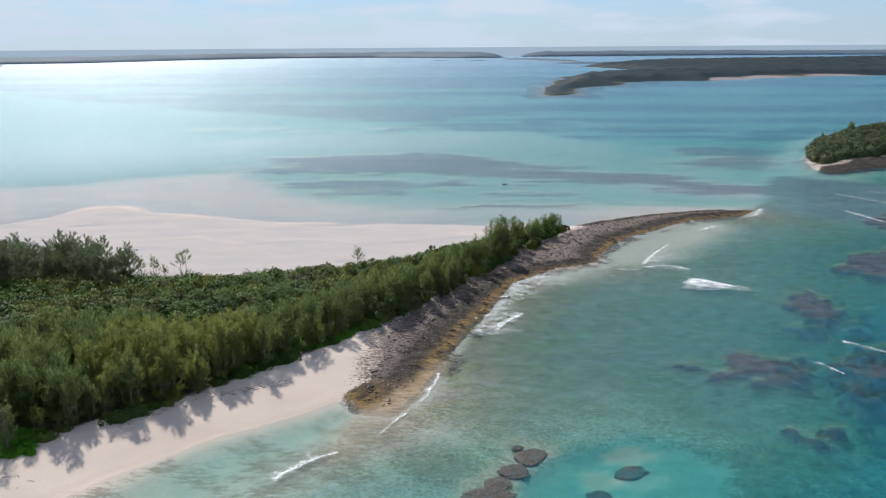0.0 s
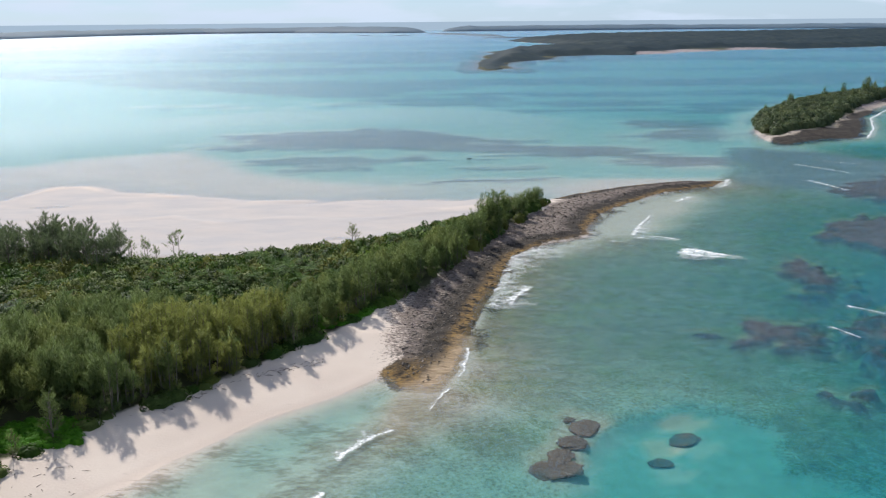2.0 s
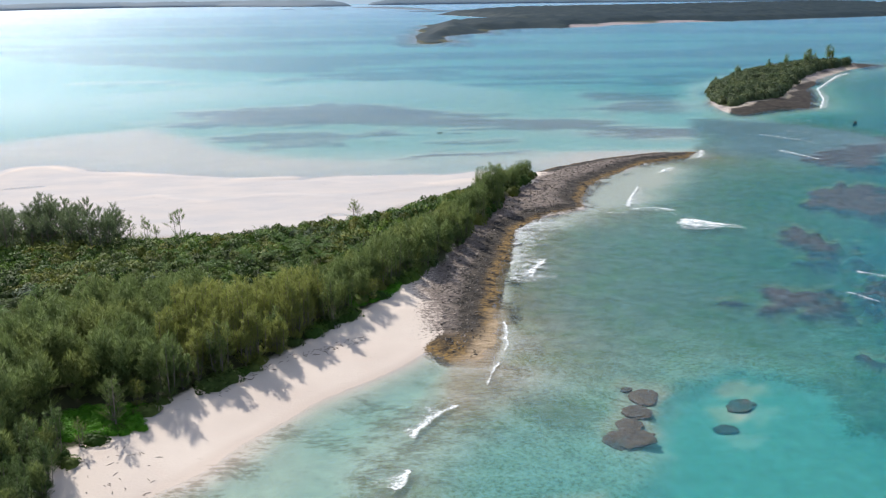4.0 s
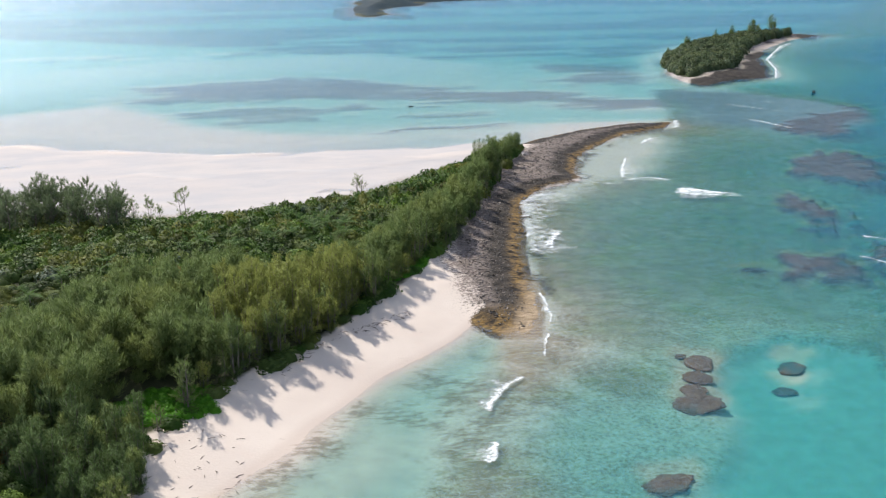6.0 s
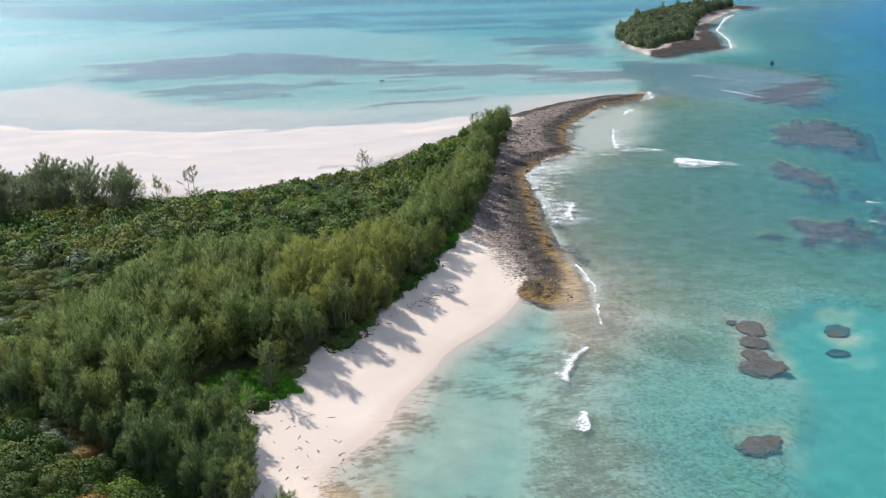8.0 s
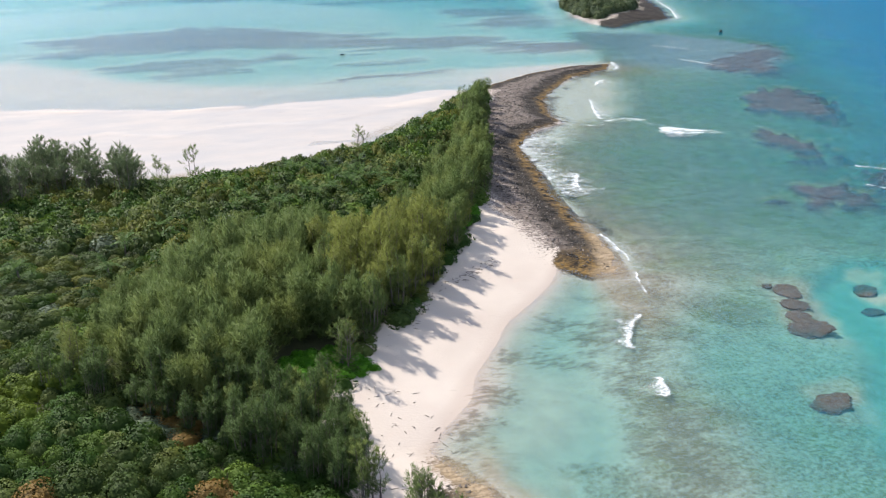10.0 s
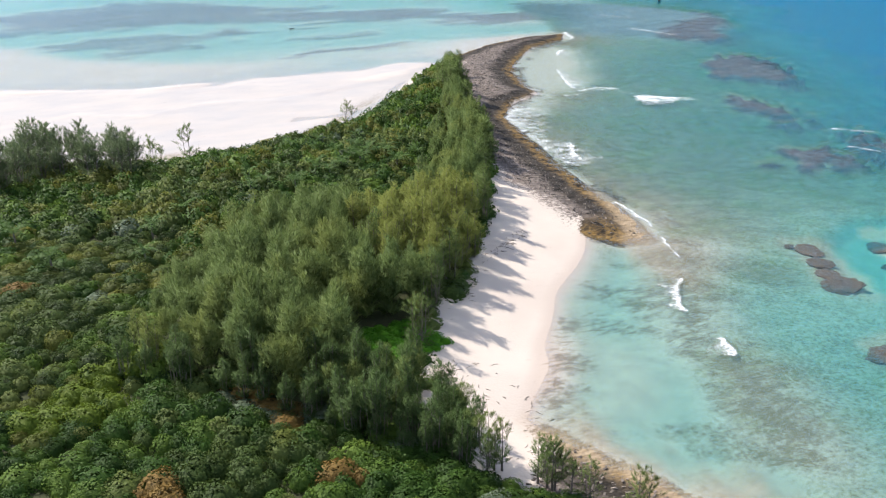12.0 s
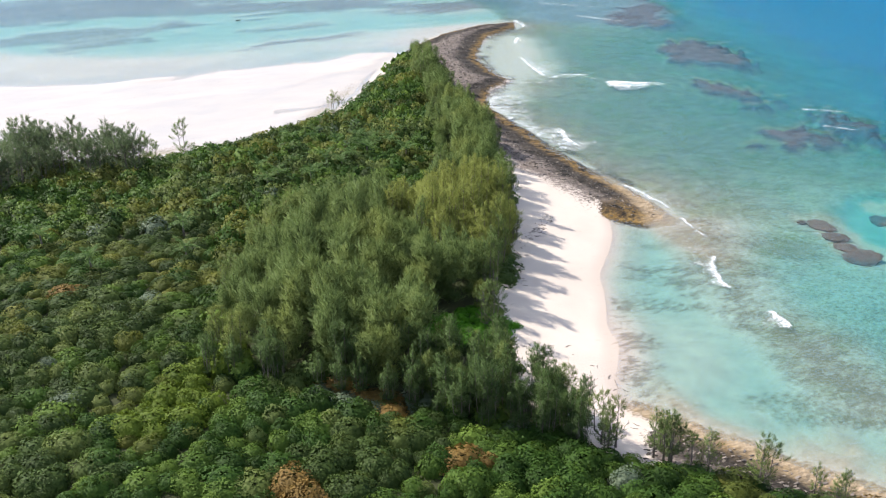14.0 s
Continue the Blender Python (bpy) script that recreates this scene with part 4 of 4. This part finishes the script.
for x, y in zip(ex, ey):
    casuarina(x, y, FIRST_DARK + int(rng.integers(0, 4)), 0.52 + 0.2 * rng.random(), "young feathery casuarina tree at the grove's end", "young casuarinas")

# ---- far land ----
CAY_LEAF = leaf_material("cay_scrub_leaves", (0.060, 0.092, 0.034), (0.105, 0.14, 0.048), (0.09, 0.12, 0.05), 9.0, 0.35, (0.12, 0.14, 0.045))
cx_, cy_ = scatter(CAY_VEG, 4.2, 41, inner=1)
thicket("cay_thicket", "low grey-green scrub on the small cay", CAY_LEAF, cx_, cy_, 2.3 + 1.5 * rng.random(len(cx_)), 2.6 + 2.8 * fbm(cx_, cy_, 20, 2, 7), 9, SHAPES_MID)
for x, y, s in ((215, 520, 1.0), (262, 555, 0.9), (278, 560, 1.2), (283, 566, 1.1), (290, 572, 1.0), (303, 578, 1.5), (188, 488, .7), (246, 545, .8)):
    casuarina(x, y, int(rng.integers(0, 6)), s, "casuarina tree on the small cay", "cay casuarinas")
# dark green with bluish air haze mixed into the colour
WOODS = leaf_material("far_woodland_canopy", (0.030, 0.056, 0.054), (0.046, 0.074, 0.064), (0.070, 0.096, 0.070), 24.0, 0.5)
fx, fy = np.meshgrid(np.arange(85, 1500, 6.0), np.arange(960, 2700, 8.0))
inland = inside(PENINSULA, fx, fy) - 40 * step(fx, 340, 380) * step(fx, 660, 600) * step(fy - 0.85 * fx, 1180, 1090) + 14 * (fbm(fx, fy, 60, 3, 95) - 0.5)
crown = fbm(fx, fy, 26, 4, 96)
fz = ground(fx, fy)["h"] + step(inland, 4, 40) * (1.0 + 7.0 * crown + 1.4 * np.random.default_rng(3).random(fx.shape))
quads = grid_faces(fx.shape[1], fx.shape[0])
quads = quads[(inland.ravel()[quads] > -3).all(1)]
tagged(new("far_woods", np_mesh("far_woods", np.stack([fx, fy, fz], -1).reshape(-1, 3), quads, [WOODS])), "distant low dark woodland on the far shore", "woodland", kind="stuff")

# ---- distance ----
# pale blue-grey: the air haze over far land is put into its colour
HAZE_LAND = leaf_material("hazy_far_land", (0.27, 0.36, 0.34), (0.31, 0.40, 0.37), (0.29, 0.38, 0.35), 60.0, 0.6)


def far_island(line, wide, tall, seed):
    """A long low wooded island along a line, with an uneven skyline."""
    pts = [np.array(p, float) for p in line]
    seg = [np.linalg.norm(b - a) for a, b in zip(pts, pts[1:])]
    cum = np.concatenate([[0], np.cumsum(seg)])
    n = max(12, int(cum[-1] / 16))
    t = np.linspace(0, cum[-1], n)
    x, y = np.interp(t, cum, [p[0] for p in pts]), np.interp(t, cum, [p[1] for p in pts])
    taper = np.minimum(1, np.minimum(t, cum[-1] - t) / 120) ** 0.5
    r = np.random.default_rng(seed)
    top = tall * taper * (0.75 + 0.5 * fbm(t, 0 * t, 220, 4, seed)) + r.uniform(0, 1.6, n) * taper
    rows = [(-0.5, 0.0), (-0.49, 0.15), (-0.3, 0.5), (-0.1, 0.85), (0.1, 1.0), (0.5, 0.0)]
    d = np.stack([np.gradient(x), np.gradient(y)], 1)
    d /= np.linalg.norm(d, axis=1, keepdims=True)
    co = np.concatenate([np.stack([x - d[:, 1] * v * wide * taper, y + d[:, 0] * v * wide * taper, top * hgt - 0.3 * (hgt == 0)], 1) for v, hgt in rows])
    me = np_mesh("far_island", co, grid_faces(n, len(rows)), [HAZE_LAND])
    return tagged(new("far_island", me), "hazy low wooded island on the horizon", "island", "far islands")


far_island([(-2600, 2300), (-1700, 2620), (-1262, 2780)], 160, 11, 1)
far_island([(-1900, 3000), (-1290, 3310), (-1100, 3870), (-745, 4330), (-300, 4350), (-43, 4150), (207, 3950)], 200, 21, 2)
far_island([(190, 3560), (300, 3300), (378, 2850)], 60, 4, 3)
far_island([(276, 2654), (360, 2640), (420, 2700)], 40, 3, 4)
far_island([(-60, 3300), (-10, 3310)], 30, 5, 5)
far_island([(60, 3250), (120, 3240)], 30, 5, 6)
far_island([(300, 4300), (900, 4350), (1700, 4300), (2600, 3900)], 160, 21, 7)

# added backdrop ring: its own glow gives the brightness of hazy distant sea
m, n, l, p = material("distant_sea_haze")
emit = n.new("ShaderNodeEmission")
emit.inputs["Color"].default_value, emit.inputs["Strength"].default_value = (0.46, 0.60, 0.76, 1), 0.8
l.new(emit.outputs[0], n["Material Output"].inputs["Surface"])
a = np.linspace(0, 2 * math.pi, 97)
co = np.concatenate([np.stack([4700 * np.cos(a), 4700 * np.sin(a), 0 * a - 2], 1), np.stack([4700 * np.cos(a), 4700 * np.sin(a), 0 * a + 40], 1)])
tagged(new("backdrop", np_mesh("backdrop", co, grid_faces(97, 2), [m])), "glowing pale blue backdrop band standing in for distant sea", "backdrop", kind="structure")

# ---- reef heads ----
def lump_mesh(name, mat, seed, flat=0.6, rough=0.3, cuts=2, lid=9.0):
    bm = bmesh.new()
    bmesh.ops.create_icosphere(bm, subdivisions=cuts, radius=1.0)
    off = Vector((seed * 7.1, seed * 3.3, seed * 1.7))
    for v in bm.verts:
        k = 1 + rough * noise.noise(v.co * 1.3 + off) + 0.5 * rough * noise.noise(v.co * 3.1 + off) + 0.4 * rough * noise.noise(v.co * 7.3 + off)
        v.co = Vector((v.co.x * k, v.co.y * k, min(v.co.z * k * flat, lid + 0.3 * noise.noise(v.co * 6 + off))))
    me = bpy.data.meshes.new(name)
    for f in bm.faces:
        f.smooth = True
    bm.to_mesh(me)
    bm.free()
    me.materials.append(mat)
    return me


for i, (x, y, a, b, turn) in enumerate(CORALS):
    ob = new("coral_head", lump_mesh("coral_head", CORAL, i + 1, 1.0, 0.35, 5, 0.55))
    ob.matrix_world = pose(x, y, float(height(x, y)[0]) + 0.12, 0, 0, turn) @ Matrix.Diagonal((1.12 * a, 1.12 * b, 0.24, 1))
    tagged(ob, "brown coral head under clear turquoise water", "coral", "coral heads")

# ---- rocks of the shore ----
ROCKS = [lump_mesh("rock", STONE, 20 + i, 0.42, 0.7, 2) for i in range(6)]
rx, ry = scatter(ROCK, 1.25, 61)
g = ground(rx, ry)
r = np.random.default_rng(62)
keepers = (g["rock"] > 0.5) & (g["dl"] > -0.5)
rx, ry, rz = rx[keepers], ry[keepers], g["h"][keepers]
order = r.permutation(len(ry))
for i in order[:270]:
    ob = new("rock", ROCKS[int(r.integers(0, 6))])
    k = r.uniform(0.12, 0.30)
    ob.matrix_world = pose(rx[i], ry[i], rz[i] + 0.02, r.normal(0, 8), r.normal(0, 8), r.normal(0, 30)) @ Matrix.Diagonal((k * 1.3, k * 0.8, k, 1))
    tagged(ob, "jagged dark weathered limestone rock on the shore", "rock", "shore rocks")


def slabs(name, x, y, z, size, mat, label, seed, category="rocks", lie=None, up=None):
    r = np.random.default_rng(seed)
    n = len(x)
    box = np.array([(sx, sy, sz) for sz in (-1, 1) for sx, sy in ((-1, -1), (1, -1), (1, 1), (-1, 1))], float)
    co = box[None] * np.array([1.5, 0.7, 0.42]) * r.uniform(0.6, 1.3, (n, 8, 3))
    a = r.normal(0.2, 0.5, n) if lie is None else r.normal(lie, 0.22, n)
    if lie is not None:
        co = co * np.array([1.6, 0.7, 0.5])
    ca, sa = np.cos(a)[:, None], np.sin(a)[:, None]
    k = (size * r.uniform(0.5, 1.5, n))[:, None]
    tx, ty = r.normal(0, 0.18, (2, n, 1))
    px, py = k * (co[..., 0] * ca - co[..., 1] * sa), k * (co[..., 0] * sa + co[..., 1] * ca)
    pz = k * co[..., 2] + tx * px + ty * py
    co = np.stack([px + x[:, None], py + y[:, None], pz + z[:, None]], -1).reshape(-1, 3)
    f = np.array([(0, 3, 2, 1), (4, 5, 6, 7), (0, 1, 5, 4), (1, 2, 6, 5), (2, 3, 7, 6), (3, 0, 4, 7)])
    fa = (f[None] + 8 * np.arange(n)[:, None, None]).reshape(-1, 4)
    return tagged(new(name, np_mesh(name, co, fa, [mat], smooth=False, up=np.repeat(np.ones(n) if up is None else up, 8))), label, category, kind="stuff")


m, n, l, p = material("broken_limestone")
k = Nodes(n, l)
geo = n.new("ShaderNodeNewGeometry")
v = k.noise(0.5, 5, 0.6)
col = k.mix(geo.outputs["Random Per Island"], (0.04, 0.032, 0.025), (0.36, 0.29, 0.235))
l.new(k.mix(k.ramp(v, 0.35, 0.7), col, (0.10, 0.08, 0.065)), p.inputs["Base Color"])
p.inputs["Roughness"].default_value = 0.9
l.new(k.bump(v, 0.5, 0.1), p.inputs["Normal"])
SLAB = m
m, n, l, p = material("dark_ledge_stone")
k = Nodes(n, l)
geo = n.new("ShaderNodeNewGeometry")
v = k.noise(0.6, 6, 0.65)
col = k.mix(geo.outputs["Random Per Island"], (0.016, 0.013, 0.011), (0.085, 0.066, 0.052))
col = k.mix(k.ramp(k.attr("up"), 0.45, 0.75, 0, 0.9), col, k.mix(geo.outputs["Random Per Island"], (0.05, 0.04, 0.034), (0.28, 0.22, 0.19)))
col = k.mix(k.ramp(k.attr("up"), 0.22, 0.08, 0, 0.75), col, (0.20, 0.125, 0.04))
l.new(k.mix(k.ramp(v, 0.5, 0.75, 0, 0.6), col, (0.10, 0.078, 0.062)), p.inputs["Base Color"])
p.inputs["Roughness"].default_value = 0.85
l.new(k.bump(v, 0.7, 0.15), p.inputs["Normal"])
DARK_SLAB = m
qx, qy = scatter(ROCK, 0.62, 67)
g = ground(qx, qy)
ok = (g["rock"] > 0.4) & (g["dl"] > 1.2) & (r.random(len(qx)) < 0.15 + 0.5 * step(g["dl"], 1.5, 4) - 0.3 * step(g["dl"], 7, 11) - 0.3 * step(qy, 232, 256))
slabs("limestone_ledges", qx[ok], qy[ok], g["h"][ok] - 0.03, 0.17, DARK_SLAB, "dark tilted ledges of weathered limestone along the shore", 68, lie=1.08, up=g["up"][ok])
qx, qy = scatter(ROCK, 0.6, 63)
g = ground(qx, qy)
ok = (g["rock"] > 0.35) & (g["dl"] > 1.2) & (r.random(len(qx)) < 0.03 + 0.6 * step(g["dl"], 3.5, 9))
slabs("loose_stones", qx[ok], qy[ok], g["h"][ok] - 0.01, 0.125, SLAB, "scattered pale and dark broken limestone pieces", 64)
qx, qy = scatter(ROCK_SOUTH, 0.7, 65)
g = ground(qx, qy)
ok = (g["dl"] > 0.8) & (r.random(len(qx)) < 0.8)
slabs("stone_rubble", qx[ok], qy[ok], g["h"][ok], 0.13, SLAB, "brown limestone rubble below the scrub", 66)

# ---- surf ----
m, n, l, p = material("sea_foam")
k = Nodes(n, l)
pos = n.new("ShaderNodeNewGeometry").outputs["Position"]
lace = k.maths("ADD", k.maths("MULTIPLY", k.noise(0.38, 7, 0.75, pos), 0.62), k.maths("MULTIPLY", k.noise(2.0, 4, 0.6, pos), 0.38))
cov = k.ramp(k.maths("ADD", lace, k.maths("SUBTRACT", k.attr("foam"), 0.5)), 0.39, 0.60)
p.inputs["Base Color"].default_value, p.inputs["Roughness"].default_value = (0.86, 0.88, 0.88, 1), 0.7
l.new(k.bump(lace, 0.6, 0.3), p.inputs["Normal"])
clear = n.new("ShaderNodeBsdfTransparent")
mx = n.new("ShaderNodeMixShader")
l.new(cov, mx.inputs[0])
l.new(clear.outputs[0], mx.inputs[1])
l.new(p.outputs[0], mx.inputs[2])
l.new(mx.outputs[0], n["Material Output"].inputs["Surface"])
FOAM = m


def surf(line, wide, crest, dense=0.75, fade=0.4, name="breaking_wave", label="white breaking wave with lacy foam behind it", seed=1, edge=0.09, taper=0.0):
    """Foam along a line; it lies to the right of the line's way, thickest at the line."""
    pts = [np.array(p, float) for p in line]
    cum = np.concatenate([[0], np.cumsum([np.linalg.norm(b - a) for a, b in zip(pts, pts[1:])])])
    n = max(8, int(cum[-1] / 0.4))
    t = np.linspace(0, cum[-1], n)
    x, y = np.interp(t, cum, [p[0] for p in pts]), np.interp(t, cum, [p[1] for p in pts])
    for _ in range(5):
        x[1:-1], y[1:-1] = (x[:-2] + x[2:]) / 2, (y[:-2] + y[2:]) / 2
    d = np.stack([np.gradient(x), np.gradient(y)], 1)
    d /= np.linalg.norm(d, axis=1, keepdims=True)
    ends = np.minimum(1, np.minimum(t / (1 - 0.85 * taper), cum[-1] - t) / (0.18 * cum[-1])) ** 0.6
    rows = np.linspace(-0.12, 1, 14)
    w = wide * (0.45 + 1.0 * fbm(t, 0 * t, wide * 1.5 + 2, 3, seed)) * ends
    w = w * (1 + taper * (0.8 - 1.6 * t / cum[-1]))
    jag = 0.9 * (fbm(t, 0 * t + 5, 2.0, 3, seed + 5) - 0.5)
    X, Y = [x + d[:, 1] * (v * w + jag) for v in rows], [y - d[:, 0] * (v * w + jag) for v in rows]
    X, Y, V = np.array(X), np.array(Y), np.repeat(rows[:, None], n, 1)
    lump = fbm(X, Y, 0.9, 3, seed + 9)
    prof = np.exp(-((V - 0.06) / 0.09) ** 2)
    Z = 0.05 + ends * (crest * prof * (0.4 + lump) + 0.06 * lump * (1 - V))
    F = (dense * (1 - fade * np.clip(V, 0, 1)) + edge * prof) * (0.6 + 0.4 * ends) - 0.9 * step(-V, 0.02, 0.12) - 0.6 * step(V, 0.85, 1.0) - 0.6 * (1 - ends)
    me = np_mesh(name, np.stack([X, Y, Z], -1).reshape(-1, 3), grid_faces(n, len(rows)), [FOAM], foam=F)
    return tagged(new(name, me), label, "wave", "surf")


# line (from its thick end), width to the right, crest, density, taper
WAVES = [([(15.8, 175.4), (13.0, 171), (10.5, 166), (8.4, 160.5)], 6, 0.5, .6, .3), ([(44, 213), (47, 221), (52, 231), (58, 243)], 4.0, 0.4, .6, .5), ([(43, 213), (51, 214), (57, 208)], 3.5, 0.4, .6, .5),
         ([(50, 196), (53, 201.6), (56, 199), (62, 192)], 8, 0.6, .66, .95), ([(67, 255), (73, 262), (78, 264)], 4, 0.3, .6, .3), ([(85, 275), (91, 281), (95, 291), (101, 291)], 5, 0.3, .55, .0),
         ([(119, 289), (121, 283), (124, 263)], 2.8, 0.4, .6, .6), ([(-0.3, 143), (-0.8, 137), (-2.5, 130), (-4.2, 125)], 2.2, 0.25, .62, .0), ([(-4.2, 125), (-7.5, 118.5), (-8.6, 114.5)], 1.6, .2, .6, .0),
         ([(-11.3, 111.7), (-14, 109.6), (-16.8, 107), (-19, 103.5), (-19.8, 100.2)], 4.6, 0.3, .6, .0), ([(-20.2, 95.8), (-21.2, 93.8), (-22.0, 91.6), (-23.4, 89.8)], 4.2, 0.2, .66, .0),
         ([(129, 323), (134, 312), (141, 295)], 2.4, 0.3, .55, .4), ([(59, 146), (61, 141), (62, 137)], 2.4, 0.4, .5, .3), ([(50, 216), (51, 209), (54, 204), (60, 192)], 1.2, 0.2, .45, .0),
         ([(33, 214), (40, 210), (46, 210)], 2.0, 0.25, .5, .3), ([(160, 358), (165, 353), (167, 349)], 2.4, .3, .5, .3), ([(140, 330), (148, 320), (156, 316)], 1.8, .3, .5, .3),
         ([(67, 157), (70, 153), (74, 148)], 2.2, .3, .55, .5)]
for i, (line, wide, crest, dense, taper) in enumerate(WAVES):
    surf(line, wide, crest * 0.07, 0.23 + 0.36 * dense, 0.36 - 0.24 * taper, seed=10 + i, taper=taper)
surf([(2, 149), (6, 166), (10.5, 184), (14.5, 198), (23, 208), (33, 214)], 9, 0.05, 0.45, 0.22, "surf_wash", "lacy white wash against the dark rocks", 40, edge=0.0)
surf([(-52, 92), (-46, 97), (-38, 106), (-30, 115), (-22, 122), (-16, 128)], 1.3, 0.02, 0.30, 0.2, "swash_line", "thin white swash line at the edge of the sand", 43, edge=0.04)
surf([(147, 368), (170, 383), (190, 387), (209, 418), (231, 463), (280, 530), (330, 580)], 4, 0.1, 0.47, 0.3, "surf_wash", "white wash round the small cay", 42)

# ---- bright creepers, palms, twigs, boat and post ----
VINE = leaf_material("beach_creeper_leaves", (0.05, 0.16, 0.008), (0.11, 0.30, 0.015), None, 5.0, 0.3)
vx, vy = scatter([(-62, 108), (-58, 113), (-51, 113), (-50, 107), (-57, 104)], 1.1, 71)
ux, uy = scatter([(-25, 151), (-17, 163), (-11, 169), (-12, 163), (-18, 150), (-23, 146)], 1.1, 72)
vx, vy = np.concatenate([vx, ux]), np.concatenate([vy, uy])
thicket("beach_creepers", "vivid green creeping plants on the sand", VINE, vx, vy, np.full(len(vx), 0.9), np.full(len(vx), 0.55), 73, SHAPES_MID)


def frond_mesh(seed):
    r = np.random.default_rng(seed)
    co, fa = [], []
    n = 18
    t = np.linspace(0, 1, n)
    sx, sz = 1.7 * t, 0.55 * t - 0.95 * t ** 2.2
    for i in range(1, n):
        for side in (-1, 1):
            ln = 0.34 * math.sin(math.pi * (0.12 + 0.8 * t[i])) + 0.06
            b = len(co)
            co += [(sx[i] - 0.03, 0, sz[i]), (sx[i] + 0.01, 0, sz[i]), (sx[i] + 0.42 * ln + 0.02, side * ln, sz[i] - 0.3 * ln + r.normal(0, .05)), (sx[i] + 0.36 * ln - .01, side * ln * .95, sz[i] - .26 * ln)]
            fa.append((b, b + 1, b + 2, b + 3))
    return np_mesh("frond", np.array(co), np.array(fa), [FROND])


FRONDS = [frond_mesh(i) for i in range(3)]
PALM_TRUNK = np_mesh("trunk", *tube([(0, 0, -0.2), (0.05, 0.02, 0.9), (0.02, 0.08, 1.9)], [0.13, 0.10, 0.09], 7), [BARK])
for i, (x, y) in enumerate([(-33, 188), (-28, 180), (-23, 176), (-49, 174), (-51, 166), (-46, 170), (-39, 187), (-36, 183), (-44, 177), (-54, 164), (-30, 173), (-26, 186),
                            (-41, 169), (-32.5, 170), (-26.6, 172.4), (-45.6, 164), (-16.4, 172), (-28, 165), (-36.6, 169), (-47, 163), (-75, 143), (-39.7, 166), (-31, 176), (-22, 170), (-42, 174), (-66, 158), (-72, 152), (-48, 180), (-20, 181), (-34, 178), (-52, 171), (-89, 158), (-86, 146), (-38, 192)]):
    palm = new("palm")
    palm.matrix_world = pose(x, y, float(height(x, y)[0]), 0, 0, 37 * i) @ Matrix.Scale(r.uniform(0.95, 1.3), 4)
    new("trunk", PALM_TRUNK).parent = palm
    for j in range(13):
        f = new("frond", FRONDS[j % 3])
        f.parent = palm
        f.matrix_local = pose(0.02, 0.08, 1.85, 0, r.uniform(-62, 8), j * 27.7 + r.normal(0, 6))
    tagged(palm, "small palm with grey-green fronds among the shrubs", "palm", "palms")

DRIFT = plain_material("dry_driftwood", (0.09, 0.07, 0.055), (0.22, 0.18, 0.15), 0.2)
pieces = []
for i in range(150):
    t = r.random()
    x, y = -42 + 19 * t + r.normal(0, 0.5), 116 + 20 * t + 2 * math.sin(5 * t) + r.normal(0, 0.6)
    if i > 95:
        x, y = r.uniform(-57, -47), r.uniform(84, 104)
        if inside(VEG, np.array([x]), np.array([y]))[0] > -1:
            x += 3
    z, a, ln = float(height(x, y)[0]) + 0.04, r.uniform(0, 6.3), r.uniform(0.1, 0.5)
    v = np.array([math.cos(a), math.sin(a), 0.06]) * ln
    c = np.array([x, y, z])
    pieces.append(tube([c - v, c + r.normal(0, 0.06, 3) * (1, 1, 0.2), c + v], [0.025, 0.035, 0.015], 4))
tagged(new("driftwood", np_mesh("driftwood", *join(pieces), [DRIFT])), "thin line of dark twigs and dry weed on the sand", "driftwood", kind="stuff")

HULL = plain_material("dark_boat_hull", (0.03, 0.035, 0.04), (0.06, 0.07, 0.08), 0.4, 0.5)
boat = new("boat")
boat.matrix_world = pose(20.5, 347.5, 0, 0, 0, 8) @ Matrix.Scale(0.38, 4)
bm = bmesh.new()
rings = []
for t in np.linspace(-1, 1, 9):
    b = 0.75 * (1 - max(0, t) ** 2.2) + 0.02
    rings.append([bm.verts.new((2.3 * t, b * u, w + 0.15 * max(0, t) ** 2)) for u, w in ((-1, 0.62), (-0.85, 0.1), (0, -0.25), (0.85, 0.1), (1, 0.62), (0.85, 0.62), (0.6, 0.15), (-0.6, 0.15), (-0.85, 0.62))])
for a, b in zip(rings, rings[1:]):
    for j in range(9):
        bm.faces.new((a[j], a[(j + 1) % 9], b[(j + 1) % 9], b[j]))
bm.faces.new(rings[0])
me = bpy.data.meshes.new("hull")
bm.to_mesh(me)
bm.free()
me.materials.append(HULL)
new("hull", me).parent = boat
for x in (-1.0, 0.4):
    t = new("thwart", np_mesh("thwart", *tube([(x, -0.62, 0.45), (x, 0, 0.45), (x, 0.62, 0.45)], [0.10, 0.10, 0.10], 4), [DRIFT]))
    t.parent = boat
new("outboard_motor", np_mesh("outboard_motor", *tube([(-2.35, 0, -0.2), (-2.4, 0, 0.5), (-2.4, 0, 0.7), (-2.42, 0, 1.15)], [0.06, 0.09, 0.2, 0.14], 8), [HULL])).parent = boat
tagged(boat, "small dark open boat moored on the shallow lagoon", "boat")

marker = new("marker_rock", lump_mesh("marker_rock", STONE, 77, 1.3, 0.6, 3))
marker.matrix_world = pose(178, 340, -0.2) @ Matrix.Diagonal((0.7, 0.5, 0.8, 1))
tagged(marker, "dark jagged rock standing out of the sea", "rock")
